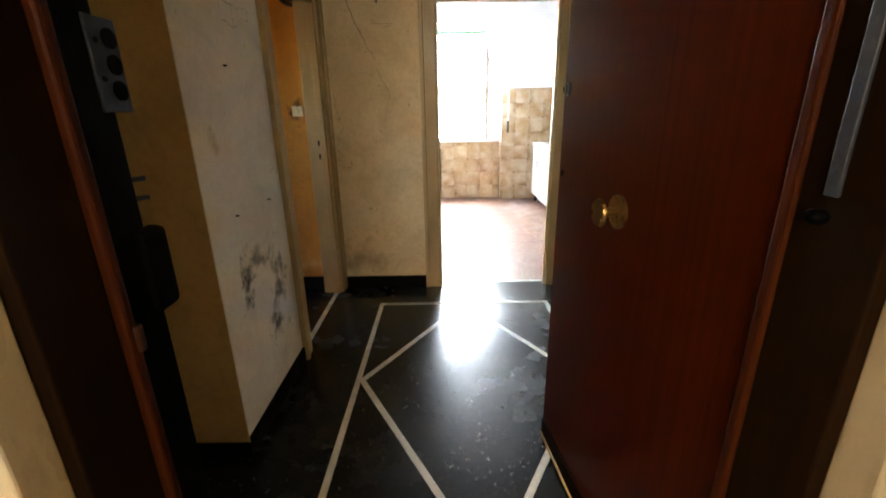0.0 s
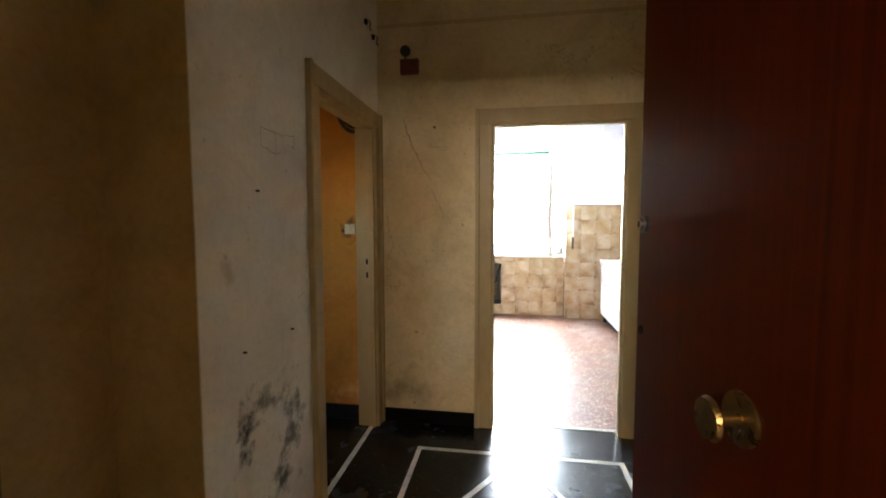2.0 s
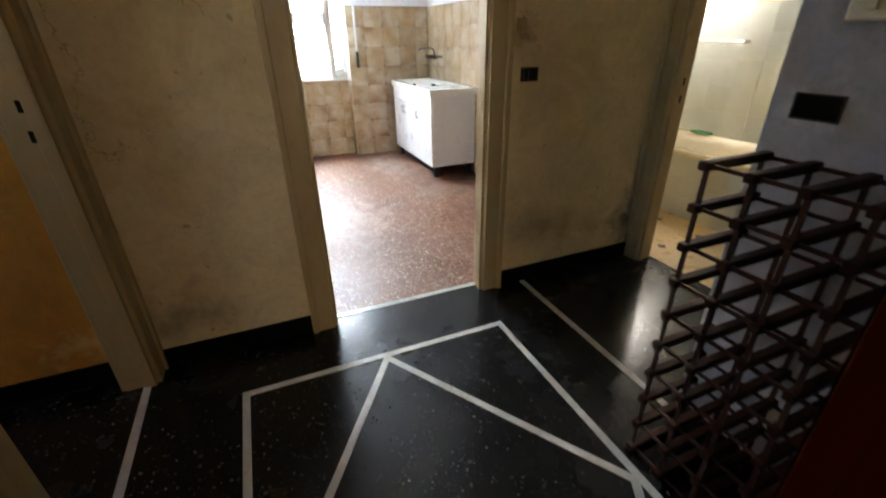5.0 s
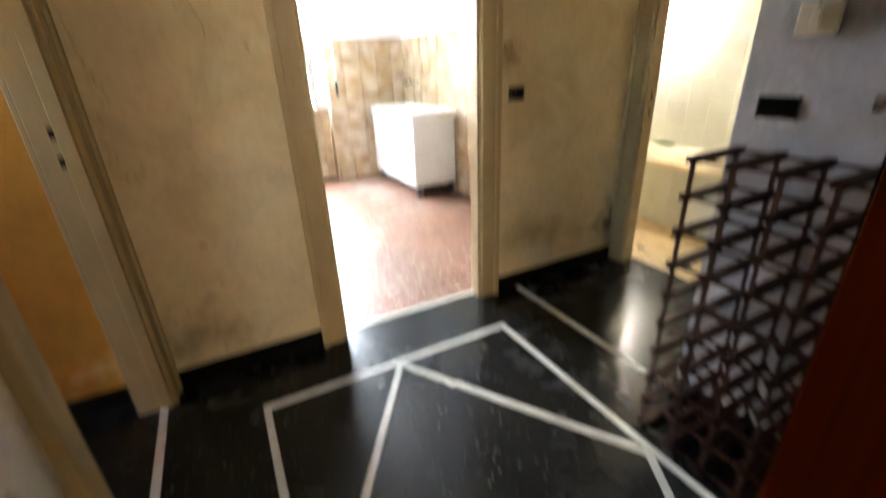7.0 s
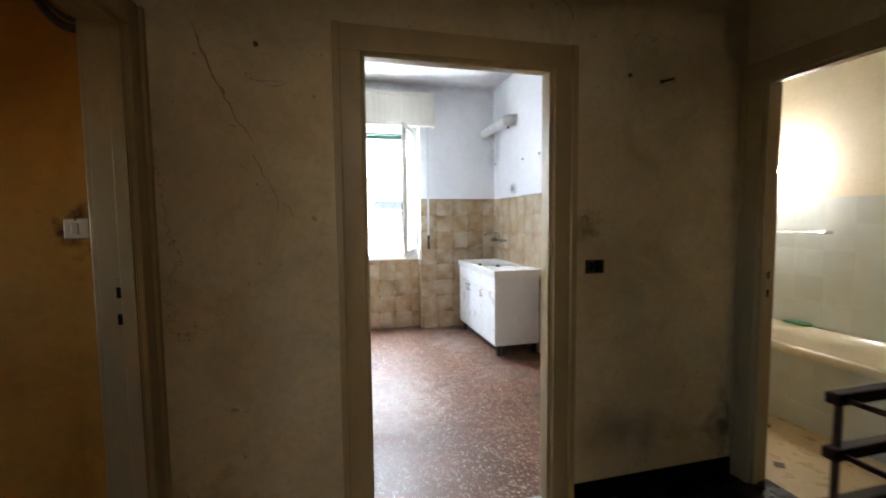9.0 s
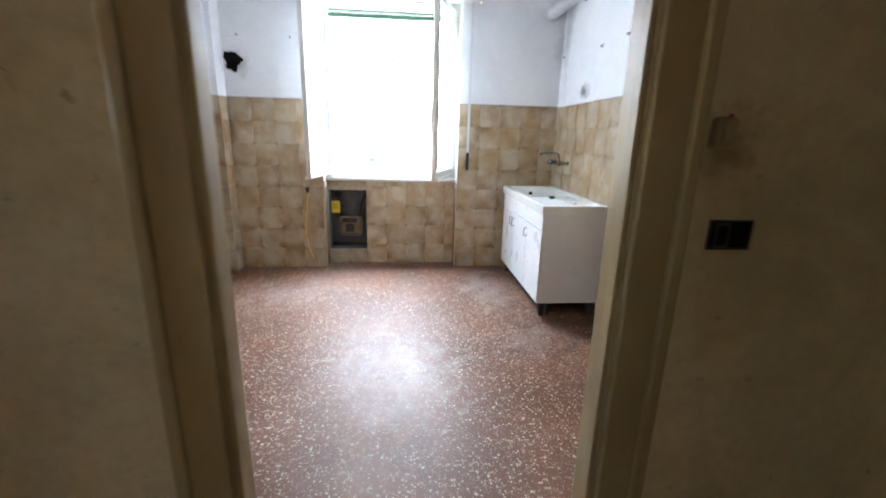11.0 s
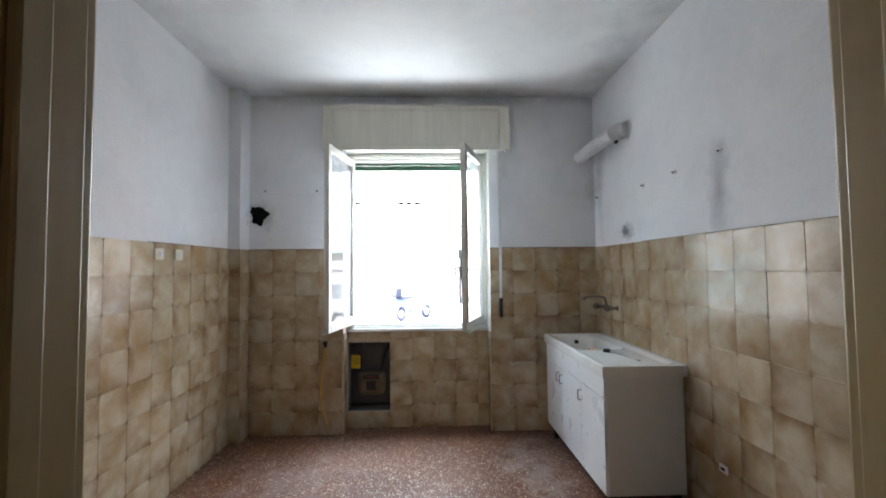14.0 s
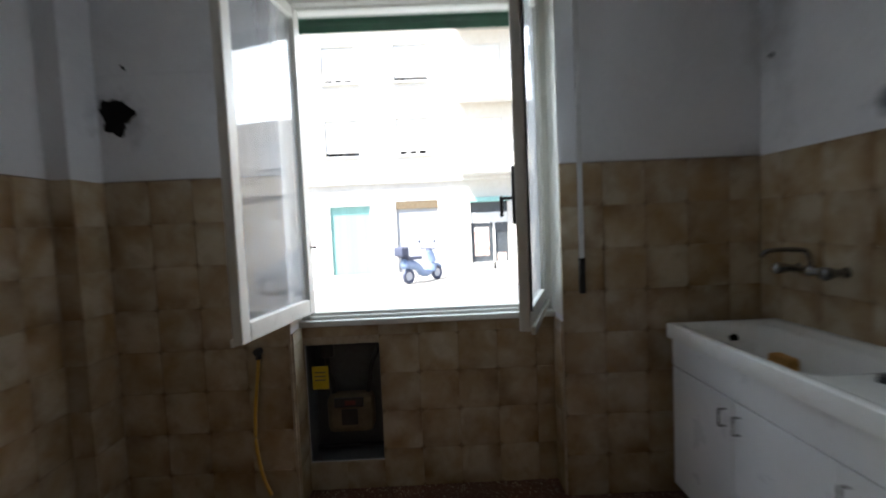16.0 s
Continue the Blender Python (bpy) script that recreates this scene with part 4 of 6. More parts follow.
part("front_rail", boxes((BXL + 0.088, BXR - 0.088, BYF + 0.002, BYF + 0.022, BZ1 - 0.047, BZ1 - 0.02), bevel=0.004), BOX_LAMINATE, shutter_box)
part("soffit_board", boxes((BXL + 0.02, BXR - 0.02, BYF + 0.022, FY - 0.04, BZ0 + 0.04, BZ0 + 0.055)), SASH_PAINT, shutter_box)
strap = thing("shutter_strap", "grey roller shutter strap hanging to a wall coil", "shutter strap")
part("webbing", boxes((1.586, 1.610, 7.706, 7.711, 1.08, 2.47)), STRAP, strap)
part("coil_plate", boxes((1.585, 1.613, 7.705, 7.735, 0.99, 1.16), bevel=0.004), BLACK_PLASTIC, strap, "dark strap coil plate")

# ---- inlay of the hall floor ----
def inlay(name, a, b, w=0.028):
    a, b = Vector((*a, 0)), Vector((*b, 0))
    d = (b - a).normalized()
    n = Vector((-d.y, d.x, 0)) * w / 2
    bm = bmesh.new()
    lo = [bm.verts.new(p + Vector((0, 0, -0.01))) for p in (a - n, b - n, b + n, a + n)]
    hi = [bm.verts.new(p + Vector((0, 0, 0.003))) for p in (a - n, b - n, b + n, a + n)]
    bm.faces.new(hi)
    for i in range(4):
        bm.faces.new((lo[i], lo[(i + 1) % 4], hi[(i + 1) % 4], hi[i]))
    return part("inlay_strip", bm, INLAY, floor_hall)


RX0, RX1, RY0, RY1 = 0.185, 1.365, 1.90, 4.012
for a, b in (((RX0, RY0), (RX0, RY1)), ((RX1, RY0), (RX1, RY1)), ((RX0 - 0.014, RY1), (RX1 + 0.014, RY1))):
    inlay("edge", a, b)
MXD, MYD = (RX0 + RX1) / 2, 3.10
for a, b in (((MXD, RY1 - 0.02), (RX0 + 0.02, MYD)), ((MXD, RY1 - 0.02), (RX1 - 0.02, MYD)), ((RX0 + 0.02, MYD), (MXD, 2.12)), ((RX1 - 0.02, MYD), (MXD, 2.12))):
    inlay("diamond", a, b)
inlay("side", (-0.195, LY0), (-0.195, LY1), 0.03)
inlay("side", (1.69, 3.25), (1.69, WALL_Y - 0.014), 0.03)

# ---- entrance door, its frame and the marble surround ----
surround = thing("marble_surround", "veined beige marble surround of the entrance", "door surround", kind="structure")
part("jamb_slab", boxes((0.05, 0.145, 1.60, 1.66, 0, 2.2), bevel=0.004), MARBLE, surround)
part("jamb_slab", boxes((1.145, 1.50, 1.60, 1.66, 0, 2.2), bevel=0.004), MARBLE, surround)
part("head_slab", boxes((0.05, 1.50, 1.60, 1.66, 2.2, 2.36), bevel=0.004), MARBLE, surround)
entry_frame = thing("door_frame_4", "dark wooden entrance frame with steel lock keeps", "door frame", kind="structure")
part("lining", boxes((0.12, 0.165, 1.66, 1.775, 0, 2.13), bevel=0.004), DARK_WOOD, entry_frame)
part("bead", boxes((0.12, 0.178, 1.775, 1.797, 0, 2.13), bevel=0.006), BEAD_WOOD, entry_frame)
part("keep_post", boxes((0.12, 0.168, 1.797, 1.875, 0, 2.13), bevel=0.003), BLACK_STEEL, entry_frame)
keep = part("keep_plate", boxes((0.166, 0.172, 1.850, 1.908, 1.335, 1.462), bevel=0.002), KEEP_STEEL, entry_frame, "grey steel plate with three bolt holes")
for z in (1.435, 1.40, 1.365):
    part("bolt_hole", rod(bmesh.new(), (0.168, 1.888, z), (0.1745, 1.888, z), 0.014, 16), BLACK_STEEL, keep)
for z in (1.43, 1.38):
    part("screw_hole", rod(bmesh.new(), (0.168, 1.862, z), (0.174, 1.862, z), 0.004, 12), HOLE, keep)
part("lower_keep", boxes((0.15, 0.185, 1.845, 1.905, 1.02, 1.16), bevel=0.012), BLACK_STEEL, entry_frame)
for z in (1.235, 1.205):
    part("pin", rod(bmesh.new(), (0.16, 1.878, z), (0.172, 1.896, z), 0.004, 10), KEEP_STEEL, entry_frame)
part("splinter", boxes((0.165, 0.185, 1.785, 1.80, 0.985, 1.03), bevel=0.005), RACK_WOOD, entry_frame, "bare splintered wood below the keep")
part("lining", boxes((1.128, 1.16, 1.66, 1.79, 0, 2.13), bevel=0.004), DARK_WOOD, entry_frame)
part("bead", boxes((1.122, 1.16, 1.79, 1.815, 0, 2.13), bevel=0.006), BEAD_WOOD, entry_frame)
part("hinge_post", boxes((1.157, 1.18, 1.831, 1.90, 0, 2.13), bevel=0.003), BLACK_STEEL, entry_frame)
part("head", boxes((0.12, 1.16, 1.66, 1.875, 2.13, 2.16), bevel=0.003), DARK_WOOD, entry_frame)
part("guard_strip", boxes((1.120, 1.126, 1.725, 1.745, 1.22, 2.10), bevel=0.002), STEEL, entry_frame, "thin grey steel strip")
bm = ball(bmesh.new(), (1.112, 1.736, 1.195), 0.014, 1, 1, 0.7)
part("strip_stud", bm, BLACK_STEEL, entry_frame)

HINGE, FREE = Vector((1.140, 1.825, 0)), Vector((1.045, 2.690, 0))
LEAF = (FREE - HINGE).length
entrance = thing("door_1", "dark red polished mahogany entrance door standing open", "door", kind="structure",
                 at=Matrix.Translation(HINGE) @ Matrix.Rotation(math.atan2(FREE.y - HINGE.y, FREE.x - HINGE.x), 4, "Z"))
# local x runs from the hinge to the free edge; +y is the face toward the hall's west side
panel = part("leaf", boxes((0.0, LEAF, -0.05, 0.0, 0.012, 2.11), bevel=0.003), MAHOGANY, entrance)
part("edge_strip", boxes((LEAF, LEAF + 0.004, -0.048, -0.004, 0.02, 2.1)), DARK_WOOD, entrance)
part("kick_strip", boxes((0.01, LEAF - 0.002, 0.0, 0.008, 0.012, 0.03), bevel=0.002), PLY_EDGE, entrance, "pale worn strip along the foot")
part("kick_board", boxes((0.01, LEAF - 0.002, 0.0, 0.006, 0.031, 0.10), bevel=0.002), DARK_WOOD, entrance)
KX = 0.452
knob = part("knob", rod(bmesh.new(), (KX, 0.0, 1.075), (KX, 0.006, 1.075), 0.044, 32), BRASS, entrance, "worn brass pull knob")
part("stem", rod(bmesh.new(), (KX, 0.005, 1.075), (KX, 0.045, 1.075), 0.011, 20), BRASS, knob)
bm = bmesh.new()
rod(bm, (KX, 0.043, 1.075), (KX, 0.05, 1.075), 0.02, 28, 0.036)
rod(bm, (KX, 0.05, 1.075), (KX, 0.058, 1.075), 0.036, 28, 0.033)
part("grip", bm, BRASS, knob, smooth=False)
LX = LEAF - 0.034
lock = part("lock_cylinder", rod(bmesh.new(), (LX, 0.0, 1.385), (LX, 0.007, 1.385), 0.022, 28), STEEL, entrance, "dull steel lock rose")
part("barrel", rod(bmesh.new(), (LX, 0.006, 1.385), (LX, 0.016, 1.385), 0.014, 24), CHROME, lock)
part("keyhole", boxes((LX - 0.002, LX + 0.002, 0.0155, 0.0175, 1.378, 1.392)), HOLE, lock)
part("keyhole", rod(bmesh.new(), (LEAF - 0.03, 0.0, 1.12), (LEAF - 0.03, 0.004, 1.12), 0.011, 18), HOLE, entrance)
bolt = rod(bmesh.new(), (LEAF + 0.004, -0.025, 1.205), (LEAF + 0.030, -0.025, 1.205), 0.0075, 14)
rod(bolt, (LEAF + 0.026, -0.025, 1.205), (LEAF + 0.036, -0.025, 1.205), 0.011, 18)
part("latch_bolt", bolt, CHROME, entrance, "chrome bolt out of the door's edge")

# ---- hall: bottle rack, switches, hooks ----
def bottle_rack():
    """Wooden bars running front to back, tied by thin metal rods upward and sideways."""
    rack = thing("bottle_rack", "brown wood and metal bottle rack, empty, against the wall", "bottle rack", at=Matrix.Translation((1.405, 3.195, 0)))
    cols, rows, dx, dz, deep = 7, 10, 0.113, 0.110, 0.245
    bar_mesh = boxes((0, deep, -0.014, 0.014, -0.012, 0.012), bevel=0.004)
    first = None
    for c in range(cols):
        for r in range(rows):
            z = 0.016 + r * dz
            if first is None:
                first = part("bar", bar_mesh, RACK_WOOD, rack)
                ob = first
            else:
                ob = new("bar", first.data)
                ob.parent = rack
            ob.matrix_basis = Matrix.Translation((0, -c * dx, z))
    for c in range(cols):
        for x in (0.02, deep - 0.02):
            part("upright", boxes((x - 0.003, x + 0.003, -c * dx - 0.006, -c * dx + 0.006, 0.03, 0.012 + (rows - 1) * dz)), RACK_METAL, rack)
    for r in range(rows):
        for x in (0.02, deep - 0.02):
            z = 0.016 + r * dz
            for c in range(cols - 1):
                part("crosspiece", boxes((x - 0.003, x + 0.003, -(c + 1) * dx + 0.013, -c * dx - 0.013, z - 0.005, z + 0.005)), RACK_METAL, rack)
    return rack


bottle_rack()


def wall_switch(name, label, at, normal, w, h, material, toggle=True):
    """A surface switch with a toggle; normal names the side it faces."""
    turn = {"-y": 0, "-x": -90, "+x": 90}[normal]
    t = thing(name, label, "light switch", at=pose(*at, 0, 0, turn))
    part("plate", boxes((-w / 2, w / 2, -0.022, 0, -h / 2, h / 2), bevel=0.006), material, t)
    if toggle:
        part("toggle", boxes((-0.011, 0.011, -0.032, -0.022, -0.02, 0.02), bevel=0.004), material, t)
        part("screw", rod(bmesh.new(), (0, -0.0225, 0.031), (0, -0.0245, 0.031), 0.004, 10), BLACK_PLASTIC, t)
    return t


def open_box(name, label, at, normal, w, h):
    """An empty flush socket box: rim, torn edge, and a black plate for the unlit hollow."""
    turn = {"-y": 0, "-x": -90, "+x": 90}[normal]
    t = thing(name, label, "socket box", at=pose(*at, 0, 0, turn))
    part("hollow", boxes((-w / 2 + 0.004, w / 2 - 0.004, -0.004, 0, -h / 2 + 0.004, h / 2 - 0.004)), HOLE, t)
    for r in ((-w / 2, w / 2, -0.006, 0, h / 2 - 0.004, h / 2), (-w / 2, w / 2, -0.006, 0, -h / 2, -h / 2 + 0.004),
              (-w / 2, -w / 2 + 0.004, -0.006, 0, -h / 2 + 0.004, h / 2 - 0.004), (w / 2 - 0.004, w / 2, -0.006, 0, -h / 2 + 0.004, h / 2 - 0.004)):
        part("rim", boxes(r), BLACK_PLASTIC, t)
    return t


wall_switch("light_switch", "yellowed old rectangular light switch on the grey-blue wall", (1.68, 3.095, 1.352), "-x", 0.094, 0.08, SWITCH)
open_box("socket_box", "empty black socket box with chipped plaster", (1.68, 3.14, 1.130), "-x", 0.108, 0.062)
wall_switch("light_switch", "small broken cream switch on the stained hall wall", (1.588, WALL_Y, 1.335), "-y", 0.045, 0.06, FRAME_PAINT)
open_box("socket_box", "empty black socket box beside the kitchen door", (1.65, WALL_Y, 1.131), "-y", 0.095, 0.063)
open_box("socket_box_insert", "small cream switch module in the socket box", (1.628, WALL_Y - 0.006, 1.131), "-y", 0.03, 0.05)
wall_switch("light_switch", "cracked white light switch on the ochre wall", (-0.36, 4.329, 1.338), "-y", 0.075, 0.07, SWITCH)


def wall_hook(at, out, label):
    t = thing("wall_hook", label, "hook", "hooks and nails in the hall wall", at=pose(*at))
    part("plug", rod(bmesh.new(), (0, 0, 0), (0, -0.006, 0), 0.009, 14), BLACK_PLASTIC, t)
    part("pin", rod(bmesh.new(), (0, -0.006, 0), (0.004, -out, -0.008), 0.005, 10), CABLE, t)
    return t


wall_hook((0.226, WALL_Y, 2.005), 0.04, "dark nail plug stuck in the hall wall")
wall_hook((1.995, WALL_Y, 1.99), 0.07, "rusty hook sticking out of the hall wall")
wall_hook((1.82, WALL_Y, 2.008), 0.012, "small rusty nail in the hall wall")
bell = thing("junction_box", "dark red box with a round black socket above it", "junction box", at=pose(0.065, WALL_Y, 2.395))
part("case", boxes((-0.062, 0.062, -0.035, 0, -0.048, 0.048), bevel=0.006), RED_BOX, bell)
part("round_socket", rod(bmesh.new(), (-0.03, 0, 0.105), (-0.03, -0.02, 0.105), 0.034, 24), BLACK_PLASTIC, bell)
part("bracket", boxes((-0.035, -0.025, -0.01, 0, 0.045, 0.075)), BLACK_PLASTIC, bell)
for y, z in ((4.10, 2.60), (4.235, 2.565)):
    w = thing("wire_stub", "torn black wire outlet high on the wall", "wire", "wire outlets in the hall", at=pose(-0.16, y, z))
    part("socket", rod(bmesh.new(), (0, 0, 0), (0.012, 0, 0), 0.017, 16), HOLE, w)
    part("wire", sweep(bmesh.new(), smooth_line(((0.005, 0, 0.01), (0.03, 0.008, 0.0), (0.024, 0.02, -0.035), (0.034, 0.03, -0.04)), 8), 0.004, 8), CABLE, w)
coil = thing("cable_loop", "thick dark cable looping out of the ochre wall", "cable")
pts = smooth_line(((-0.43, 4.31, 2.20), (-0.415, 4.285, 2.09), (-0.365, 4.275, 2.01), (-0.30, 4.28, 1.985), (-0.24, 4.30, 2.03), (-0.215, 4.322, 2.09)), 10)
part("sheath", sweep(bmesh.new(), pts, 0.013, 12), CABLE, coil, smooth=True)
part("sheath", sweep(bmesh.new(), [p + Vector((0.012, -0.012, 0.022)) for p in pts], 0.008, 10), CABLE, coil, smooth=True)
for y, z in ((3.134, 0.955), (2.82, 0.954), (2.92, 1.5)):
    n = thing("wall_nail", "small nail in the off-white wall", "nail", "nails in the off-white wall", at=pose(-0.16, y, z))
    part("shank", rod(bmesh.new(), (0, 0, 0), (0.012, 0, 0), 0.004, 8), BLACK_PLASTIC, n)

# ---- kitchen: sink unit ----
SX0, SX1, SY0, SY1, SZ = 1.955, KX1 - 0.002, 6.405, 7.640, 0.853
sink_cabinet = thing("sink_cabinet", "white laminate sink cabinet with three wire-handled doors", "cabinet")
CX0 = 1.985
part("side", boxes((CX0, 2.44, SY0 + 0.02, SY0 + 0.038, 0.11, SZ - 0.055), bevel=0.002), WHITE_ENAMEL, sink_cabinet)
part("side", boxes((CX0, 2.44, SY1 - 0.038, SY1 - 0.02, 0.11, SZ - 0.055), bevel=0.002), WHITE_ENAMEL, sink_cabinet)
part("bottom", boxes((CX0, 2.44, SY0 + 0.038, SY1 - 0.038, 0.11, 0.128)), WHITE_ENAMEL, sink_cabinet)
part("back", boxes((2.425, 2.44, SY0 + 0.038, SY1 - 0.038, 0.128, SZ - 0.06)), WHITE_ENAMEL, sink_cabinet)
part("top_rail", boxes((CX0 - 0.016, CX0, SY0 + 0.02, SY1 - 0.02, 0.664, SZ - 0.055), bevel=0.002), WHITE_ENAMEL, sink_cabinet)
edges = (SY0 + 0.02, 6.815, 7.228, SY1 - 0.02)
for k in range(3):
    a, b = edges[k] + 0.0025, edges[k + 1] - 0.0025
    door = part("cabinet_door", boxes((CX0 - 0.016, CX0, a, b, 0.112, 0.658), bevel=0.002), WHITE_ENAMEL, sink_cabinet)
    hy = (6.79, 7.190, 7.266)[k]
    bm = bmesh.new()
    hx, z0, z1 = CX0 - 0.016, 0.548, 0.612
    sweep(bm, smooth_line(((hx, hy, z1), (hx - 0.024, hy, z1), (hx - 0.026, hy, z1 - 0.004), (hx - 0.026, hy, z0 + 0.004), (hx - 0.024, hy, z0), (hx, hy, z0)), 4), 0.0042, 8)
    part("handle", bm, TARNISHED, door, "tarnished wire pull")
for x, y in ((2.02, SY0 + 0.06), (2.40, SY0 + 0.06), (2.02, SY1 - 0.08), (2.40, SY1 - 0.08)):
    part("foot", boxes((x - 0.02, x + 0.02, y - 0.02, y + 0.02, 0, 0.11), bevel=0.003), BLACK_PLASTIC, sink_cabinet)
part("plinth", boxes((2.06, 2.075, SY0 + 0.05, SY1 - 0.05, 0.004, 0.11)), BLACK_PLASTIC, sink_cabinet, "dark recessed plinth")


def sink_top():
    """One-piece ceramic top: raised rim, sloping drainboard, and a basin at the far end."""
    sink = thing("kitchen_sink", "white ceramic sink with drainboard on the sink cabinet", "sink")
    nx, ny = 36, 84
    bm = bmesh.new()

    def well(x, y, x0, x1, y0, y1, r, soft):
        cx, cy = max(x0 + r, min(x1 - r, x)), max(y0 + r, min(y1 - r, y))
        inside = r - math.hypot(x - cx, y - cy) if (x < x0 + r or x > x1 - r) and (y < y0 + r or y > y1 - r) else min(x - x0, x1 - x, y - y0, y1 - y)
        k = max(0.0, min(1.0, inside / soft))
        return k * k * (3 - 2 * k)
    grid = []
    for i in range(nx + 1):
        row = []
        for j in range(ny + 1):
            x, y = SX0 + (SX1 - SX0) * i / nx, SY0 + (SY1 - SY0) * j / ny
            z = SZ - 0.017 * well(x, y, SX0 + 0.035, SX1 - 0.05, SY0 + 0.035, SY1 - 0.035, 0.05, 0.025)
            z -= 0.15 * well(x, y, SX0 + 0.07, SX1 - 0.09, 6.98, SY1 - 0.06, 0.08, 0.05)
            e = min(x - SX0, SX1 - x, y - SY0, SY1 - y)
            z -= 0.004 * (1 - min(1, e / 0.012)) ** 2
            row.append(bm.verts.new((x, y, z)))
        grid.append(row)
    for i in range(nx):
        for j in range(ny):
            bm.faces.new((grid[i][j], grid[i + 1][j], grid[i + 1][j + 1], grid[i][j + 1]))
    rim = [grid[i][0] for i in range(nx + 1)] + [grid[nx][j] for j in range(1, ny + 1)] + [grid[i][ny] for i in range(nx - 1, -1, -1)] + [grid[0][j] for j in range(ny - 1, 0, -1)]
    low = [bm.verts.new((v.co.x, v.co.y, SZ - 0.068)) for v in rim]
    for k in range(len(rim)):
        bm.faces.new((rim[k], rim[(k + 1) % len(rim)], low[(k + 1) % len(rim)], low[k]))
    top = part("basin_top", bm, CERAMIC, sink)
    for p in top.data.polygons:
        p.use_smooth = p.index < nx * ny
    part("overflow", rod(bmesh.new(), (2.21, 7.566, 0.79), (2.21, 7.556, 0.787), 0.018, 20), HOLE, sink, "black overflow hole")
    part("waste", rod(bmesh.new(), (2.2, 7.25, 0.686), (2.2, 7.25, 0.692), 0.04, 24), CHROME, sink)
    return sink


sink_top()
plug = thing("sink_plug", "black rubber plug with a thin chain on the drainboard", "plug")
part("rubber", rod(bmesh.new(), (2.19, 6.90, 0.836), (2.19, 6.90, 0.856), 0.026, 24, 0.022), BLACK_PLASTIC, plug)
chain = smooth_line(((2.19, 6.90, 0.857), (2.20, 6.86, 0.843), (2.24, 6.78, 0.840), (2.24, 6.70, 0.840), (2.26, 6.62, 0.840)), 8)
part("chain", sweep(bmesh.new(), chain, 0.0022, 6), TARNISHED, plug, "thin metal chain")
part("ring", torus(bmesh.new(), (2.268, 6.605, 0.841), (0, 0, 1), 0.012, 0.003, 16, 6), TARNISHED, plug)
sponge = tagged(part("sponge", boxes((2.25, 2.31, 7.33, 7.43, 0.69, 0.765), bevel=0.014), SPONGE), "orange worn sponge standing in the sink basin", "sponge")
tap = thing("wall_tap", "tarnished chrome two-handle wall tap with a bent spout", "tap")
TX, TY, TZ = KX1, 7.405, 1.095
bm = rod(bmesh.new(), (TX - 0.055, TY - 0.105, TZ), (TX - 0.055, TY + 0.105, TZ), 0.015, 16)
ball(bm, (TX - 0.055, TY, TZ), 0.024)
part("body", bm, TARNISHED, tap, smooth=True)
for s in (-1, 1):
    part("inlet", rod(bmesh.new(), (TX, TY + s * 0.105, TZ), (TX - 0.055, TY + s * 0.105, TZ), 0.013, 16), TARNISHED, tap)
    part("rosette", rod(bmesh.new(), (TX, TY + s * 0.105, TZ), (TX - 0.012, TY + s * 0.105, TZ), 0.03, 24, 0.02), TARNISHED, tap)
    bm = rod(bmesh.new(), (TX - 0.055, TY + s * 0.105, TZ), (TX - 0.10, TY + s * 0.113, TZ), 0.018, 10, 0.027)
    ball(bm, (TX - 0.105, TY + s * 0.114, TZ), 0.024, 0.7, 1, 1)
    part("knob", bm, TARNISHED, tap)
part("spout", sweep(bmesh.new(), smooth_line(((TX - 0.055, TY, TZ), (TX - 0.065, TY, TZ + 0.065), (TX - 0.10, TY + 0.005, TZ + 0.085), (TX - 0.21, TY + 0.02, TZ + 0.083), (TX - 0.235, TY + 0.022, TZ + 0.062)), 8), 0.0095, 12), TARNISHED, tap, smooth=True)

duct = thing("exhaust_duct", "white flexible exhaust duct between two walls", "duct")
line = smooth_line(((2.335, 7.735, 2.415), (2.35, 7.60, 2.425), (2.37, 7.35, 2.437), (2.39, 7.17, 2.445), (2.42, 7.085, 2.448), (2.465, 7.055, 2.45)), 30)
part("hose", sweep(bmesh.new(), line, lambda s: 0.054 + 0.002 * math.sin(s * 120) + (0.006 * math.sin(s * 190) if s > 0.62 else 0), 20), DUCT, duct, smooth=True)
part("collar", rod(bmesh.new(), (2.465, 7.055, 2.45), (2.45, 7.058, 2.45), 0.066, 24), DUCT, duct)
part("clamp", boxes((2.395, 2.415, 7.12, 7.15, 2.368, 2.394), bevel=0.003), BLACK_PLASTIC, duct, "black clamp below the duct")

# gas niche, hose and tag
meter = thing("gas_meter", "beige gas meter with pipes in the wall niche", "gas meter")
MXc, MYc, MZc = 0.43, 7.965, 0.40
part("body", boxes((MXc - 0.122, MXc + 0.122, MYc - 0.065, MYc + 0.05, MZc - 0.125, MZc + 0.075), bevel=0.034), METER_BODY, meter)
part("register", boxes((MXc - 0.075, MXc + 0.075, MYc - 0.08, MYc - 0.06, MZc + 0.022, MZc + 0.07), bevel=0.004), BLACK_PLASTIC, meter, "black counter window")
part("red_digit", boxes((MXc - 0.02, MXc + 0.035, MYc - 0.0825, MYc - 0.08, MZc + 0.035, MZc + 0.058)), RED_BOX, meter)
part("badge", boxes((MXc - 0.042, MXc + 0.042, MYc - 0.069, MYc - 0.064, MZc - 0.075, MZc + 0.008)), BLACK_PLASTIC, meter)
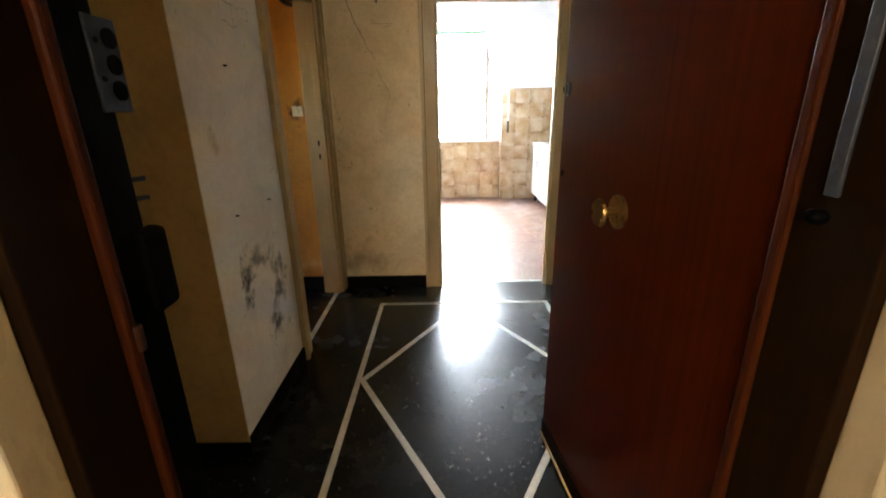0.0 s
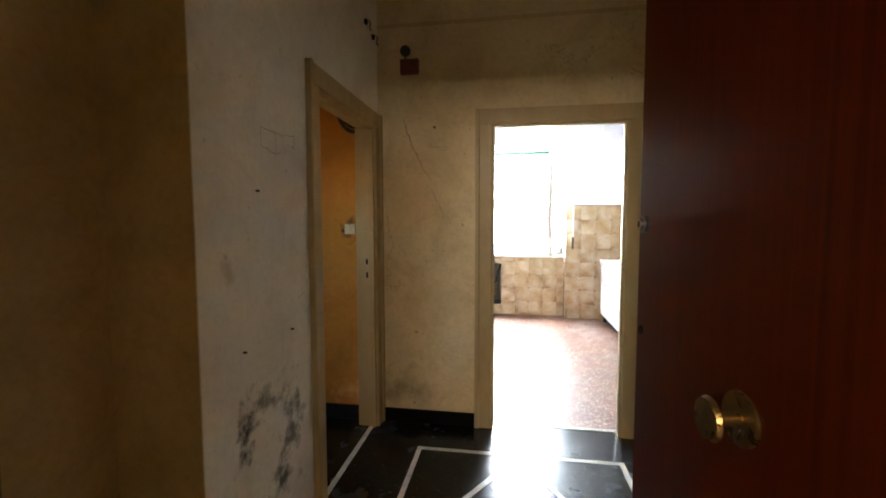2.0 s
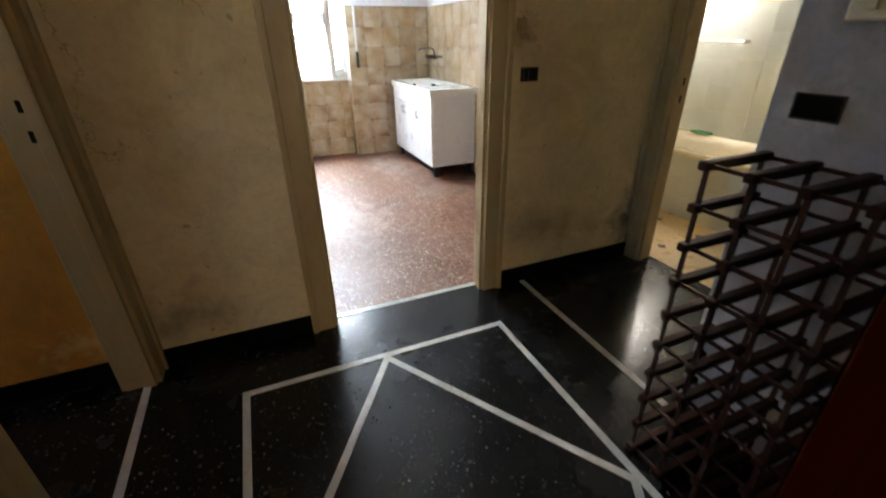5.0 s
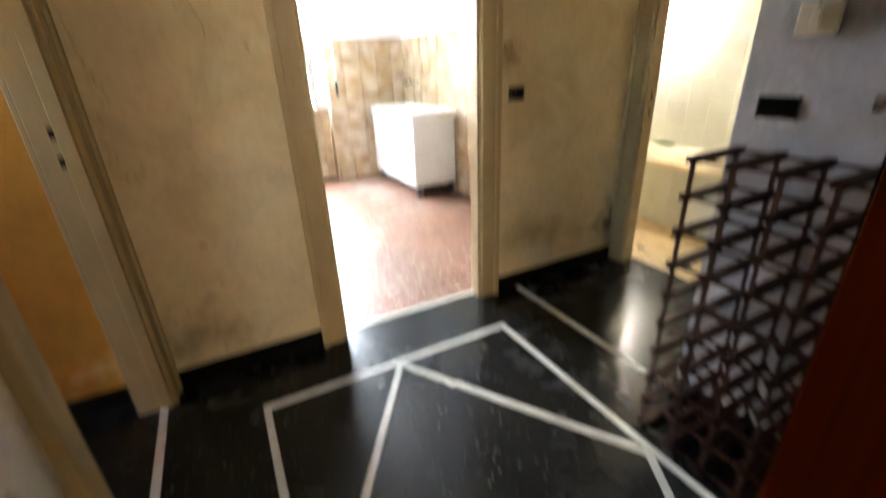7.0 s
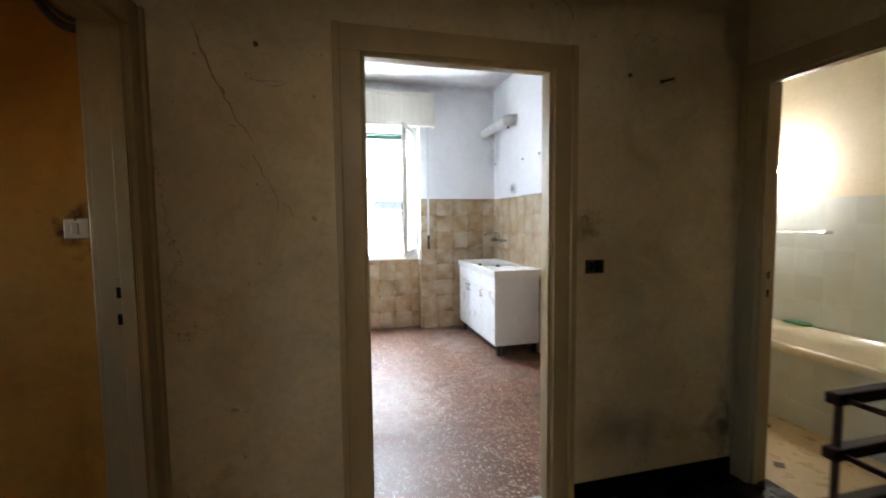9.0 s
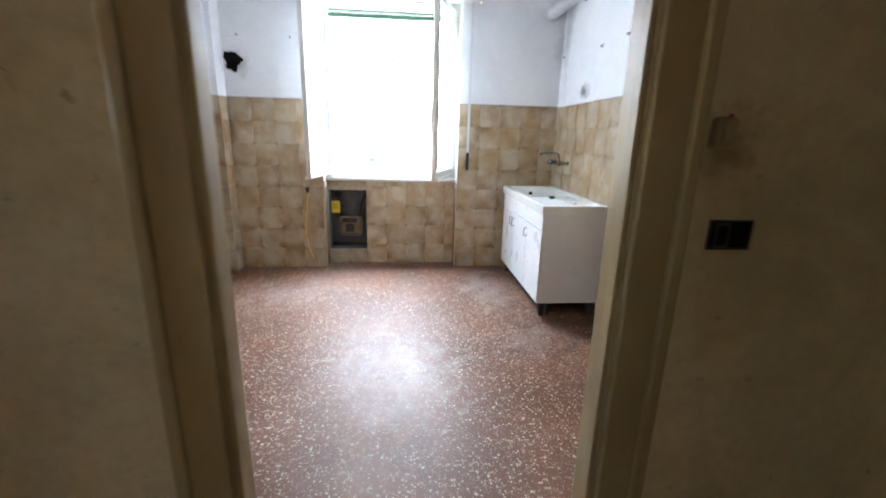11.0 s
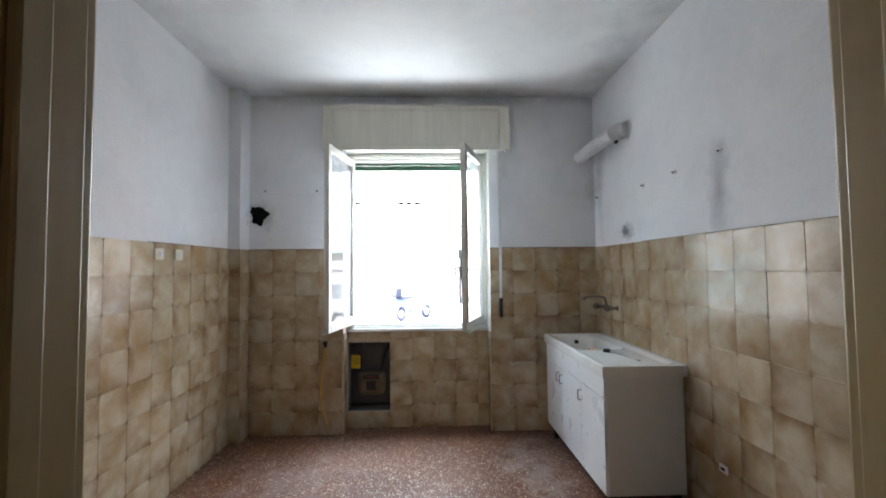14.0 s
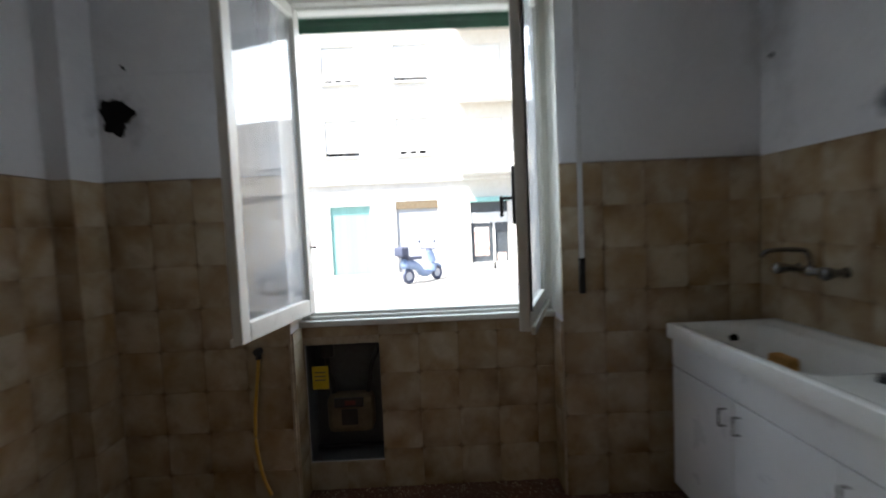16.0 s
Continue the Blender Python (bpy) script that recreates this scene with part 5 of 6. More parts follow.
part("inlet_pipe", sweep(bmesh.new(), smooth_line(((MXc - 0.09, MYc, MZc + 0.05), (MXc - 0.095, MYc, MZc + 0.13), (MXc - 0.115, MYc, MZc + 0.20), (MXc - 0.12, MYc, 0.755)), 8), 0.014, 12), BLACK_PLASTIC, meter, smooth=True)
part("outlet_pipe", sweep(bmesh.new(), smooth_line(((MXc + 0.085, MYc, MZc + 0.05), (MXc + 0.10, MYc, MZc + 0.13), (MXc + 0.115, MYc, MZc + 0.22), (MXc + 0.15, MYc, MZc + 0.30), (MXc + 0.165, MYc, 0.755)), 8), 0.013, 12), BLACK_PLASTIC, meter, smooth=True)
part("valve", boxes((MXc - 0.15, MXc - 0.08, MYc - 0.03, MYc + 0.02, MZc + 0.27, MZc + 0.345), bevel=0.01), BLACK_PLASTIC, meter)
part("low_pipe", rod(bmesh.new(), (GX0 + 0.01, MYc + 0.02, GZ0 + 0.03), (GX1 - 0.01, MYc + 0.02, GZ0 + 0.03), 0.011, 12), BLACK_PLASTIC, meter)
tag = thing("yellow_tag", "yellow printed warning tag on the meter valve", "tag")
part("card", boxes((0.252, 0.335, 7.885, 7.889, 0.525, 0.645), bevel=0.001), YELLOW_TAG, tag)
for z in (0.61, 0.59, 0.57):
    part("print_bar", boxes((0.265, 0.32, 7.8835, 7.885, z, z + 0.006)), METER_BODY, tag)
hose = thing("gas_hose", "yellow rubber gas hose hanging from a black tap", "hose")
part("tube", sweep(bmesh.new(), smooth_line(((0.062, 7.708, 0.765), (0.052, 7.705, 0.66), (0.030, 7.708, 0.50), (0.024, 7.71, 0.33), (0.05, 7.70, 0.19), (0.088, 7.69, 0.10)), 10), 0.008, 10), YELLOW_HOSE, hose, smooth=True)
bm = rod(bmesh.new(), (0.062, 7.735, 0.785), (0.062, 7.69, 0.785), 0.017, 16)
rod(bm, (0.062, 7.708, 0.75), (0.062, 7.708, 0.80), 0.013, 14)
part("gas_tap", bm, BLACK_PLASTIC, hose, "black gas tap")

# vent hole with a broken edge
def ragged_disc(at, rx, rz, lumps, depth):
    bm = bmesh.new()
    n = 36
    ring = []
    for k in range(n):
        a = 2 * math.pi * k / n
        f = 1 + 0.16 * math.sin(3 * a + lumps) + 0.10 * math.sin(5 * a + 2 * lumps) + random.uniform(-0.14, 0.12)
        ring.append(Vector((at[0] + rx * f * math.cos(a), 0, at[2] + rz * f * math.sin(a))))
    front = [bm.verts.new((p.x, at[1], p.z)) for p in ring]
    rear = [bm.verts.new((at[0] + (p.x - at[0]) * 0.9, at[1] - depth, at[2] + (p.z - at[2]) * 0.9)) for p in ring]
    bm.faces.new(rear)
    for k in range(n):
        bm.faces.new((front[k], front[(k + 1) % n], rear[(k + 1) % n], rear[k]))
    return bm


# black disc on the wall face stands in for the flue's dark depth
vent = tagged(part("vent_hole", ragged_disc((-0.525, KY1, 1.905), 0.072, 0.082, 0.7, 0.004), HOLE), "ragged sooty black flue hole in the wall", "flue hole")
for x in (-0.471, -0.018):
    n = thing("wall_nail", "bent nail in the white kitchen wall", "nail", "nails in the kitchen wall", at=pose(x, KY1, 2.115))
    part("shank", rod(bmesh.new(), (0, 0, 0), (0, -0.02, 0.006), 0.006, 8), BLACK_PLASTIC, n)
line_w = thing("wall_cable", "thin painted-over cable along the kitchen wall", "cable")
part("run", sweep(bmesh.new(), smooth_line(((-0.60, 7.731, 2.085), (-0.45, 7.731, 2.09), (-0.2, 7.731, 2.092), (0.04, 7.731, 2.088)), 8), 0.0035, 8), WALL_KITCHEN, line_w)
for y, z in ((6.07, 2.015), (6.475, 1.995), (6.858, 1.99)):
    n = thing("wall_plug", "old screw plug in the smoke-stained wall", "wall plug", "plugs in the kitchen wall", at=pose(KX1, y, z))
    part("sleeve", rod(bmesh.new(), (0, 0, 0), (-0.012, 0, 0), 0.011, 12), STRAP, n)
    part("screw", rod(bmesh.new(), (-0.012, 0, 0), (-0.022, 0, -0.004), 0.005, 8), BLACK_PLASTIC, n)


wire = thing("hanging_cable", "grey conduit end with loose wires hanging on the kitchen wall", "cable")
part("feed_wire", sweep(bmesh.new(), smooth_line(((KX1, 5.22, 2.16), (2.445, 5.30, 2.08), (2.44, 5.375, 1.94), (2.44, 5.408, 1.80), (2.44, 5.414, 1.71)), 10), 0.0045, 8), CABLE, wire, smooth=True)
part("conduit", sweep(bmesh.new(), smooth_line(((2.438, 5.412, 1.735), (2.438, 5.418, 1.65), (2.436, 5.408, 1.56), (2.434, 5.378, 1.44), (2.436, 5.35, 1.37)), 10), 0.0135, 12), CONDUIT, wire, "grey corrugated conduit", smooth=True)
part("loose_wire", sweep(bmesh.new(), smooth_line(((2.43, 5.36, 1.505), (2.42, 5.405, 1.490), (2.438, 5.422, 1.42), (2.44, 5.428, 1.33), (2.436, 5.412, 1.268), (2.43, 5.388, 1.252)), 8), 0.0035, 8), SWITCH, wire, "cream loose wire", smooth=True)
part("wire_end", rod(bmesh.new(), (2.432, 5.394, 1.256), (2.428, 5.372, 1.246), 0.008, 10), SWITCH, wire)
corner_nail = thing("wall_nail", "dark nail in the kitchen corner", "nail", "nails in the kitchen wall", at=pose(KX1, 7.657, 2.035))
part("shank", rod(bmesh.new(), (0, 0, 0), (-0.02, 0, 0.004), 0.006, 8), BLACK_PLASTIC, corner_nail)


def tile_socket(at, normal, label):
    turn = {"+x": 90, "-x": -90}[normal]
    t = thing("wall_socket", label, "wall socket", at=pose(*at, 0, 0, turn))
    part("plate", boxes((-0.042, 0.042, -0.012, 0, -0.036, 0.036), bevel=0.006), SWITCH, t)
    part("face", rod(bmesh.new(), (0, -0.0125, 0), (0, -0.015, 0), 0.02, 20), STRAP, t)
    part("rocker", boxes((-0.006, 0.006, -0.019, -0.014, -0.014, 0.014), bevel=0.002), WHITE_PLASTIC, t)
    return t


tile_socket((KX0 + 0.011, 6.635, 1.53), "+x", "white square wall switch set in the tiles")
tile_socket((KX0 + 0.011, 6.84, 1.53), "+x", "white square wall socket set in the tiles")
low_socket = thing("wall_socket", "small grey low socket set in the tiles", "wall socket", at=pose(KX1 - 0.011, 6.12, 0.397, 0, 0, -90))
part("plate", boxes((-0.03, 0.03, -0.01, 0, -0.02, 0.02), bevel=0.005), STRAP, low_socket)
part("hole", boxes((-0.014, 0.014, -0.0115, -0.01, -0.006, 0.006)), HOLE, low_socket)

# low grey cabinet with a plywood crate on it
low_cabinet = thing("low_cabinet", "grey-sided low cabinet with a cream top, on feet", "cabinet")
part("carcass", boxes((-0.40, 0.284, 4.475, 5.172, 0.035, 0.535), bevel=0.003), GREY_PANEL, low_cabinet)
part("top", boxes((-0.41, 0.288, 4.465, 5.182, 0.535, 0.560), bevel=0.005), CREAM_TOP, low_cabinet, "cream laminated top")
for x, y in ((-0.35, 4.53), (0.25, 4.53), (-0.35, 5.13), (0.25, 5.13)):
    f = part("foot", rod(bmesh.new(), (x, y, 0.0), (x, y, 0.035), 0.018, 14), BLACK_PLASTIC, low_cabinet)
for points, stuff, seed in ((((4.98, 0.47), (5.02, 0.49)), DARK_WOOD, 21), (((5.01, 0.445), (5.06, 0.472)), DARK_WOOD, 22), (((4.88, 0.415), (4.93, 0.44)), DARK_WOOD, 23),
                            (((4.80, 0.33), (4.803, 0.30)), BLACK_PLASTIC, 24), (((4.845, 0.345), (4.852, 0.325), (4.848, 0.29)), CABLE, 25), (((4.93, 0.20), (4.95, 0.17)), CABLE, 26)):
    scratch_line("scratch", points, "x", 0.2846, 0.006, stuff, low_cabinet, "dark scratch", seed)
crate = thing("plywood_crate", "orange plywood crate with pale board edges on the low cabinet", "crate")
part("side_board", boxes((0.048, 0.063, 4.52, 5.092, 0.562, 0.775), bevel=0.002), PLYWOOD, crate)
part("side_board", boxes((0.048, 0.063, 4.52, 5.092, 0.778, 0.958), bevel=0.002), PLYWOOD, crate)
part("side_board", boxes((-0.352, -0.337, 4.52, 5.092, 0.562, 0.958), bevel=0.002), PLYWOOD, crate)
part("end_board", boxes((-0.337, 0.048, 5.077, 5.092, 0.562, 0.958), bevel=0.002), PLYWOOD, crate)
part("end_board", boxes((-0.337, 0.048, 4.52, 4.535, 0.562, 0.958), bevel=0.002), PLYWOOD, crate)
part("top_board", boxes((-0.352, 0.066, 4.518, 5.094, 0.958, 0.968), bevel=0.002), PLY_EDGE, crate)
part("foot_rim", boxes((0.063, 0.068, 4.52, 5.092, 0.5605, 0.575)), PLY_EDGE, crate)
part("nail_head", boxes((0.063, 0.0655, 4.86, 4.885, 0.59, 0.605)), HOLE, crate)

# ---- bathroom seen through its door ----
tub = thing("bathtub", "cream enamel bathtub with a tiled apron", "bathtub")
TX0, TX1, TY0, TY1 = 3.35, 4.055, 3.9, 5.595
part("apron", boxes((TX0 + 0.02, TX0 + 0.08, TY0, TY1, 0, 0.455)), GROUT, tub)


def tub_shell():
    bm = bmesh.new()
    nx, ny = 24, 40
    grid = []
    for i in range(nx + 1):
        row = []
        for j in range(ny + 1):
            x, y = TX0 + (TX1 - TX0) * i / nx, TY0 + (TY1 - TY0) * j / ny
            e = min((x - TX0 - 0.06) / 0.09, (TX1 - 0.06 - x) / 0.09, (y - TY0 - 0.08) / 0.14, (TY1 - 0.08 - y) / 0.14)
            k = max(0, min(1, e))
            row.append(bm.verts.new((x, y, 0.50 - 0.36 * k * k * (3 - 2 * k))))
        grid.append(row)
    for i in range(nx):
        for j in range(ny):
            bm.faces.new((grid[i][j], grid[i + 1][j], grid[i + 1][j + 1], grid[i][j + 1]))
    for a, b in zip(grid[0], grid[0][1:]):
        lo = [bm.verts.new((v.co.x, v.co.y, 0.455)) for v in (b, a)]
        bm.faces.new((a, b, *lo))
    return bm


part("shell", tub_shell(), TUB_ENAMEL, tub, smooth=True)
soap = thing("soap_dish", "green plastic soap dish on the tub rim", "soap dish", at=pose(4.02, 5.13, 0.50))
part("dish", boxes((-0.035, 0.03, -0.09, 0.09, 0, 0.018), bevel=0.006), SOAP_GREEN, soap)
rail = thing("towel_rail", "chrome towel rail on the bathroom tiles", "towel rail")
part("bar", rod(bmesh.new(), (3.99, 4.95, 1.228), (3.99, 5.5, 1.228), 0.009, 12), CHROME, rail)
for y in (4.95, 5.5):
    part("bracket", rod(bmesh.new(), (4.052, y, 1.228), (3.985, y, 1.228), 0.016, 14, 0.012), CHROME, rail)
bath_lamp = thing("wall_lamp", "lit bare bulb lamp on the bathroom wall", "wall lamp")
part("base", rod(bmesh.new(), (4.06, 5.30, 1.72), (4.03, 5.30, 1.72), 0.045, 20), WHITE_PLASTIC, bath_lamp)
part("holder", rod(bmesh.new(), (4.03, 5.30, 1.72), (3.98, 5.30, 1.72), 0.02, 16), WHITE_PLASTIC, bath_lamp)
BULB = lamp_glow("lit_bulb_glass", (1.0, 0.93, 0.84), 25.0)
part("bulb", ball(bmesh.new(), (3.945, 5.30, 1.72), 0.032), BULB, bath_lamp, smooth=True)
# unseen panel added as the source of the landing's warm light
landing_lamp = thing("wall_lamp", "lit long opal panel lamp, unseen, added on the landing wall", "wall lamp")
part("tray", boxes((-1.17, 1.12, -1.30, -1.25, 1.88, 2.32), bevel=0.01), WHITE_PLASTIC, landing_lamp)
part("diffuser", boxes((-1.15, 1.10, -1.25, -1.22, 1.90, 2.30), bevel=0.01), lamp_glow("lit_opal_diffuser", (1.0, 0.84, 0.62), 0.56), landing_lamp)

# ---- the street outside ----
STREET_Z = -0.36
ASPHALT = paint("grey_asphalt", (0.24, 0.24, 0.24), (0.19, 0.19, 0.19), 0.85, (0.2, 0.2, 0.2), 0.4, 3)
PAVING = paint("pale_paving", (0.34, 0.33, 0.31), (0.28, 0.27, 0.25), 0.8, (0.18, 0.17, 0.15), 0.4, 2)
KERB = paint("stone_kerb", (0.42, 0.41, 0.39), (0.35, 0.34, 0.32), 0.7, (0.2, 0.2, 0.18), 0.4, 4)
FACADE = plaster("cream_facade", (0.76, 0.72, 0.66), (0.72, 0.68, 0.61), (0.5, 0.44, 0.34), 0.25)
FACADE_LOW = plaster("pale_plinth_facade", (0.66, 0.63, 0.58), (0.62, 0.58, 0.53), (0.45, 0.42, 0.37), 0.3)
ORANGE_FACADE = plaster("orange_facade", (0.62, 0.30, 0.14), (0.57, 0.27, 0.12), (0.4, 0.2, 0.1), 0.25)
WHITE_STONE = paint("white_band_stone", (0.70, 0.69, 0.66), (0.64, 0.63, 0.60), 0.7, (0.4, 0.38, 0.35), 0.25, 4)
TEAL = paint("teal_shop_shutter", (0.30, 0.55, 0.50), (0.26, 0.49, 0.45), 0.5, (0.2, 0.3, 0.28), 0.3, 4)
GREY_SHUTTER = paint("grey_metal_shutter", (0.52, 0.53, 0.55), (0.46, 0.47, 0.49), 0.45, (0.3, 0.3, 0.3), 0.3, 5)
LOUVRE = paint("pale_window_shutter", (0.74, 0.73, 0.70), (0.70, 0.69, 0.66), 0.6, (0.4, 0.4, 0.38), 0.25, 6)
SHOP_GLASS = paint("dark_shop_glass", (0.06, 0.07, 0.08), (0.09, 0.10, 0.11), 0.08, (0.2, 0.2, 0.2), 0.2, 3)
POSTER = paint("pale_poster_paper", (0.7, 0.68, 0.62), (0.45, 0.25, 0.2), 0.6, (0.2, 0.2, 0.3), 0.4, 6)
SCOOTER_DARK = paint("dark_blue_scooter_plastic", (0.055, 0.065, 0.11), (0.075, 0.085, 0.13), 0.5, (0.12, 0.12, 0.14), 0.3, 9)
SCOOTER_BLUE = paint("blue_scooter_paint", (0.24, 0.32, 0.48), (0.20, 0.28, 0.43), 0.25, (0.1, 0.1, 0.12), 0.2, 9)
RUBBER = paint("black_tyre_rubber", (0.015, 0.015, 0.015), (0.025, 0.025, 0.025), 0.8, (0.06, 0.06, 0.06), 0.3, 9)
CAR_PAINT = paint("silver_car_paint", (0.48, 0.50, 0.53), (0.44, 0.46, 0.49), 0.25, (0.3, 0.3, 0.3), 0.15, 4, 0.02, (1, 1, 1), 0.4)
FLAT_ROOF = paint("grey_roofing", (0.20, 0.19, 0.18), (0.16, 0.15, 0.14), 0.9, (0.1, 0.1, 0.1), 0.3, 2)

setting("ground", boxes((-900, 900, WALL_OUT + 0.08, 900, STREET_Z - 0.4, STREET_Z - 0.13)), PAVING, "open ground beyond the street", "ground")
setting("road", boxes((-160, 160, 11.2, 18.0, STREET_Z - 0.13, STREET_Z - 0.12 + 0.005)), ASPHALT, "grey asphalt street", "road")
setting("pavement", boxes((-160, 160, WALL_OUT + 0.08, 11.0, STREET_Z - 0.13, STREET_Z)), PAVING, "pale paved pavement below the window", "pavement")
setting("pavement_2", boxes((-160, 160, 18.2, 22.0, STREET_Z - 0.13, STREET_Z)), PAVING, "pale paved pavement along the shops", "pavement")
setting("kerb", boxes((-160, 160, 11.0, 11.2, STREET_Z - 0.13, STREET_Z + 0.002), bevel=0.01), KERB, "stone kerb of the street", "kerb")
setting("kerb_2", boxes((-160, 160, 18.0, 18.2, STREET_Z - 0.13, STREET_Z + 0.002), bevel=0.01), KERB, "stone kerb of the street", "kerb")


def slatted(parent, name, material, label, a, b, y, lo, hi, n, deep):
    """A shutter of separate slats before a thin backing."""
    t = part(name, boxes((a, b, y + deep, y + deep + 0.01, lo, hi)), material, parent, label)
    h = (hi - lo) / n
    first = None
    for k in range(n):
        if first is None:
            first = ob = part("slat", boxes((a, b, 0, deep - 0.002, 0, h * 0.86)), material, t)
        else:
            ob = new("slat", first.data)
            ob.parent = t
        ob.location = (0, y, lo + h * k)
    return t


FYD = 22.0
house = thing("apartment_building", "sunlit cream apartment building with shops across the street", "building")
shops = [(-3.15, -1.63, STREET_Z, 2.36), (-0.63, 0.97, STREET_Z, 2.36), (2.21, 3.64, STREET_Z, 2.36), (-6.6, -4.6, STREET_Z, 2.36), (5.2, 7.0, STREET_Z, 2.36), (-10.0, -8.2, STREET_Z, 2.36), (8.6, 10.4, STREET_Z, 2.36)]
part("wall", sheet_wall(-14, 14, FYD, STREET_Z, 3.05, shops), FACADE_LOW, house, "pale ground-floor wall")
part("band", boxes((-14, 14, FYD - 0.14, FYD + 0.35, 3.05, 3.22), bevel=0.02), WHITE_STONE, house)
wins = []
for k, zb in enumerate((4.12, 6.85, 9.6, 12.3)):
    for x in (-12.2, -9.0, -5.9, -3.18, -0.48, 5.2, 8.4, 11.6):
        wins.append((x, x + 1.28, zb, zb + 1.36))
    wins.append((2.45, 3.55, zb - 0.75, zb + 1.25))
part("wall", sheet_wall(-14, 14, FYD, 3.22, 15.0, wins), FACADE, house, "cream upper wall")
part("roof", boxes((-14.3, 14.3, FYD - 0.5, 33, 15.0, 15.3), bevel=0.03), FLAT_ROOF, house)
part("wall", boxes((-14, 14, FYD + 0.8, FYD + 0.9, STREET_Z, 15.0)), FACADE_LOW, house, "inner wall behind the openings")
for i, (a, b, lo, hi) in enumerate(wins):
    door = hi - lo > 1.9
    w = part("window", boxes((a + 0.03, b - 0.03, FYD + 0.14, FYD + 0.17, lo + 0.02, hi - 0.02)), SHOP_GLASS, house)
    low = lo + (0.15 if i % 2 else 0.02)
    part("roller_blind", boxes((a + 0.004, b - 0.004, FYD + 0.06, FYD + 0.09, low, hi - 0.004), bevel=0.006), LOUVRE, w)
    if not door:
        part("sill", boxes((a - 0.08, b + 0.08, FYD - 0.1, FYD + 0.1, lo - 0.06, lo)), WHITE_STONE, w)
        bm = bmesh.new()
        for k in range(3):
            box(bm, a + 0.12 + k * 0.36, a + 0.38 + k * 0.36, FYD + 0.055, FYD + 0.10, lo + 0.02, lo + 0.13)
        part("vent_slots", bm, HOLE, w)
    else:
        bal = part("balcony", boxes((a - 0.55, b + 1.0, FYD - 1.0, FYD, lo - 0.16, lo), bevel=0.01), WHITE_STONE, house)
        part("handrail", boxes((a - 0.53, b + 0.98, FYD - 0.98, FYD - 0.95, lo + 0.92, lo + 0.96)), LOUVRE, bal)
        post = None
        for k in range(22):
            if post is None:
                post = ob = part("baluster", boxes((0, 0.015, FYD - 0.975, FYD - 0.96, 0, 0.92)), LOUVRE, bal)
            else:
                ob = new("baluster", post.data)
                ob.parent = bal
            ob.location = (a - 0.52 + (b - a + 1.48) * k / 21, 0, lo)
for i, (a, b, lo, hi) in enumerate(shops):
    if i in (0, 3, 5):
        s = slatted(house, "shop_shutter", TEAL, "pale teal shop shutter", a, b, FYD + 0.10, lo, hi - 0.12, 24, 0.03)
        part("pelmet", boxes((a - 0.04, b + 0.04, FYD - 0.06, FYD + 0.1, hi - 0.12, hi)), GREY_SHUTTER, s)
    elif i in (1, 4):
        s = slatted(house, "shop_shutter", GREY_SHUTTER, "grey ribbed shop shutter", a, b, FYD + 0.10, lo, hi - 0.3, 24, 0.03)
        part("pelmet", boxes((a, b, FYD + 0.02, FYD + 0.1, hi - 0.3, hi)), METER_BODY, s)
    else:
        s = part("shop_window", boxes((a, b, FYD + 0.16, FYD + 0.18, lo, hi)), SHOP_GLASS, house, "shop window with posters")
        part("awning", boxes((a - 0.05, b + 0.05, FYD - 0.25, FYD, hi - 0.16, hi + 0.02), bevel=0.02), TEAL, s)
        part("transom", boxes((a, b, FYD + 0.10, FYD + 0.16, hi - 0.95, hi - 0.55)), WHITE_STONE, s)
        part("mullion", boxes((a + 0.85, a + 0.93, FYD + 0.08, FYD + 0.16, lo, hi - 0.95)), WHITE_STONE, s)
        part("poster", boxes((a + 0.12, a + 0.7, FYD + 0.13, FYD + 0.155, lo + 0.5, lo + 1.6)), POSTER, s)
        part("poster", boxes((a + 1.0, a + 1.35, FYD + 0.13, FYD + 0.155, lo + 0.2, lo + 0.6)), POSTER, s)
        part("door_panel", boxes((a, b, FYD + 0.08, FYD + 0.16, lo, lo + 0.25)), WHITE_STONE, s)

# orange building farther along the street
orange = thing("corner_building", "tall orange apartment building farther along the street", "building")
owins = [(22.5 + 3.2 * i, 23.9 + 3.2 * i, 1.2 + 3.0 * k, 2.8 + 3.0 * k) for i in range(6) for k in range(5)]
part("wall", sheet_wall(20.0, 42.0, 20.0, STREET_Z, 17.0, owins), ORANGE_FACADE, orange)
part("wall", boxes((20.0, 20.4, 20.36, 34.0, STREET_Z, 17.0)), ORANGE_FACADE, orange)
part("roof", boxes((19.6, 42.4, 19.6, 34, 17.0, 17.3)), FLAT_ROOF, orange)
part("wall", boxes((20.4, 42.0, 20.8, 20.9, STREET_Z, 17.0)), FACADE_LOW, orange)
for a, b, lo, hi in owins:
    w = part("window", boxes((a, b, 20.15, 20.18, lo, hi)), SHOP_GLASS, orange)
    part("sill", boxes((a - 0.1, b + 0.1, 19.92, 20.1, lo - 0.08, lo)), WHITE_STONE, w)
for k in range(5):
    part("band", boxes((20.0, 42.0, 19.94, 20.0, 0.5 + 3.0 * k, 0.68 + 3.0 * k)), WHITE_STONE, orange)


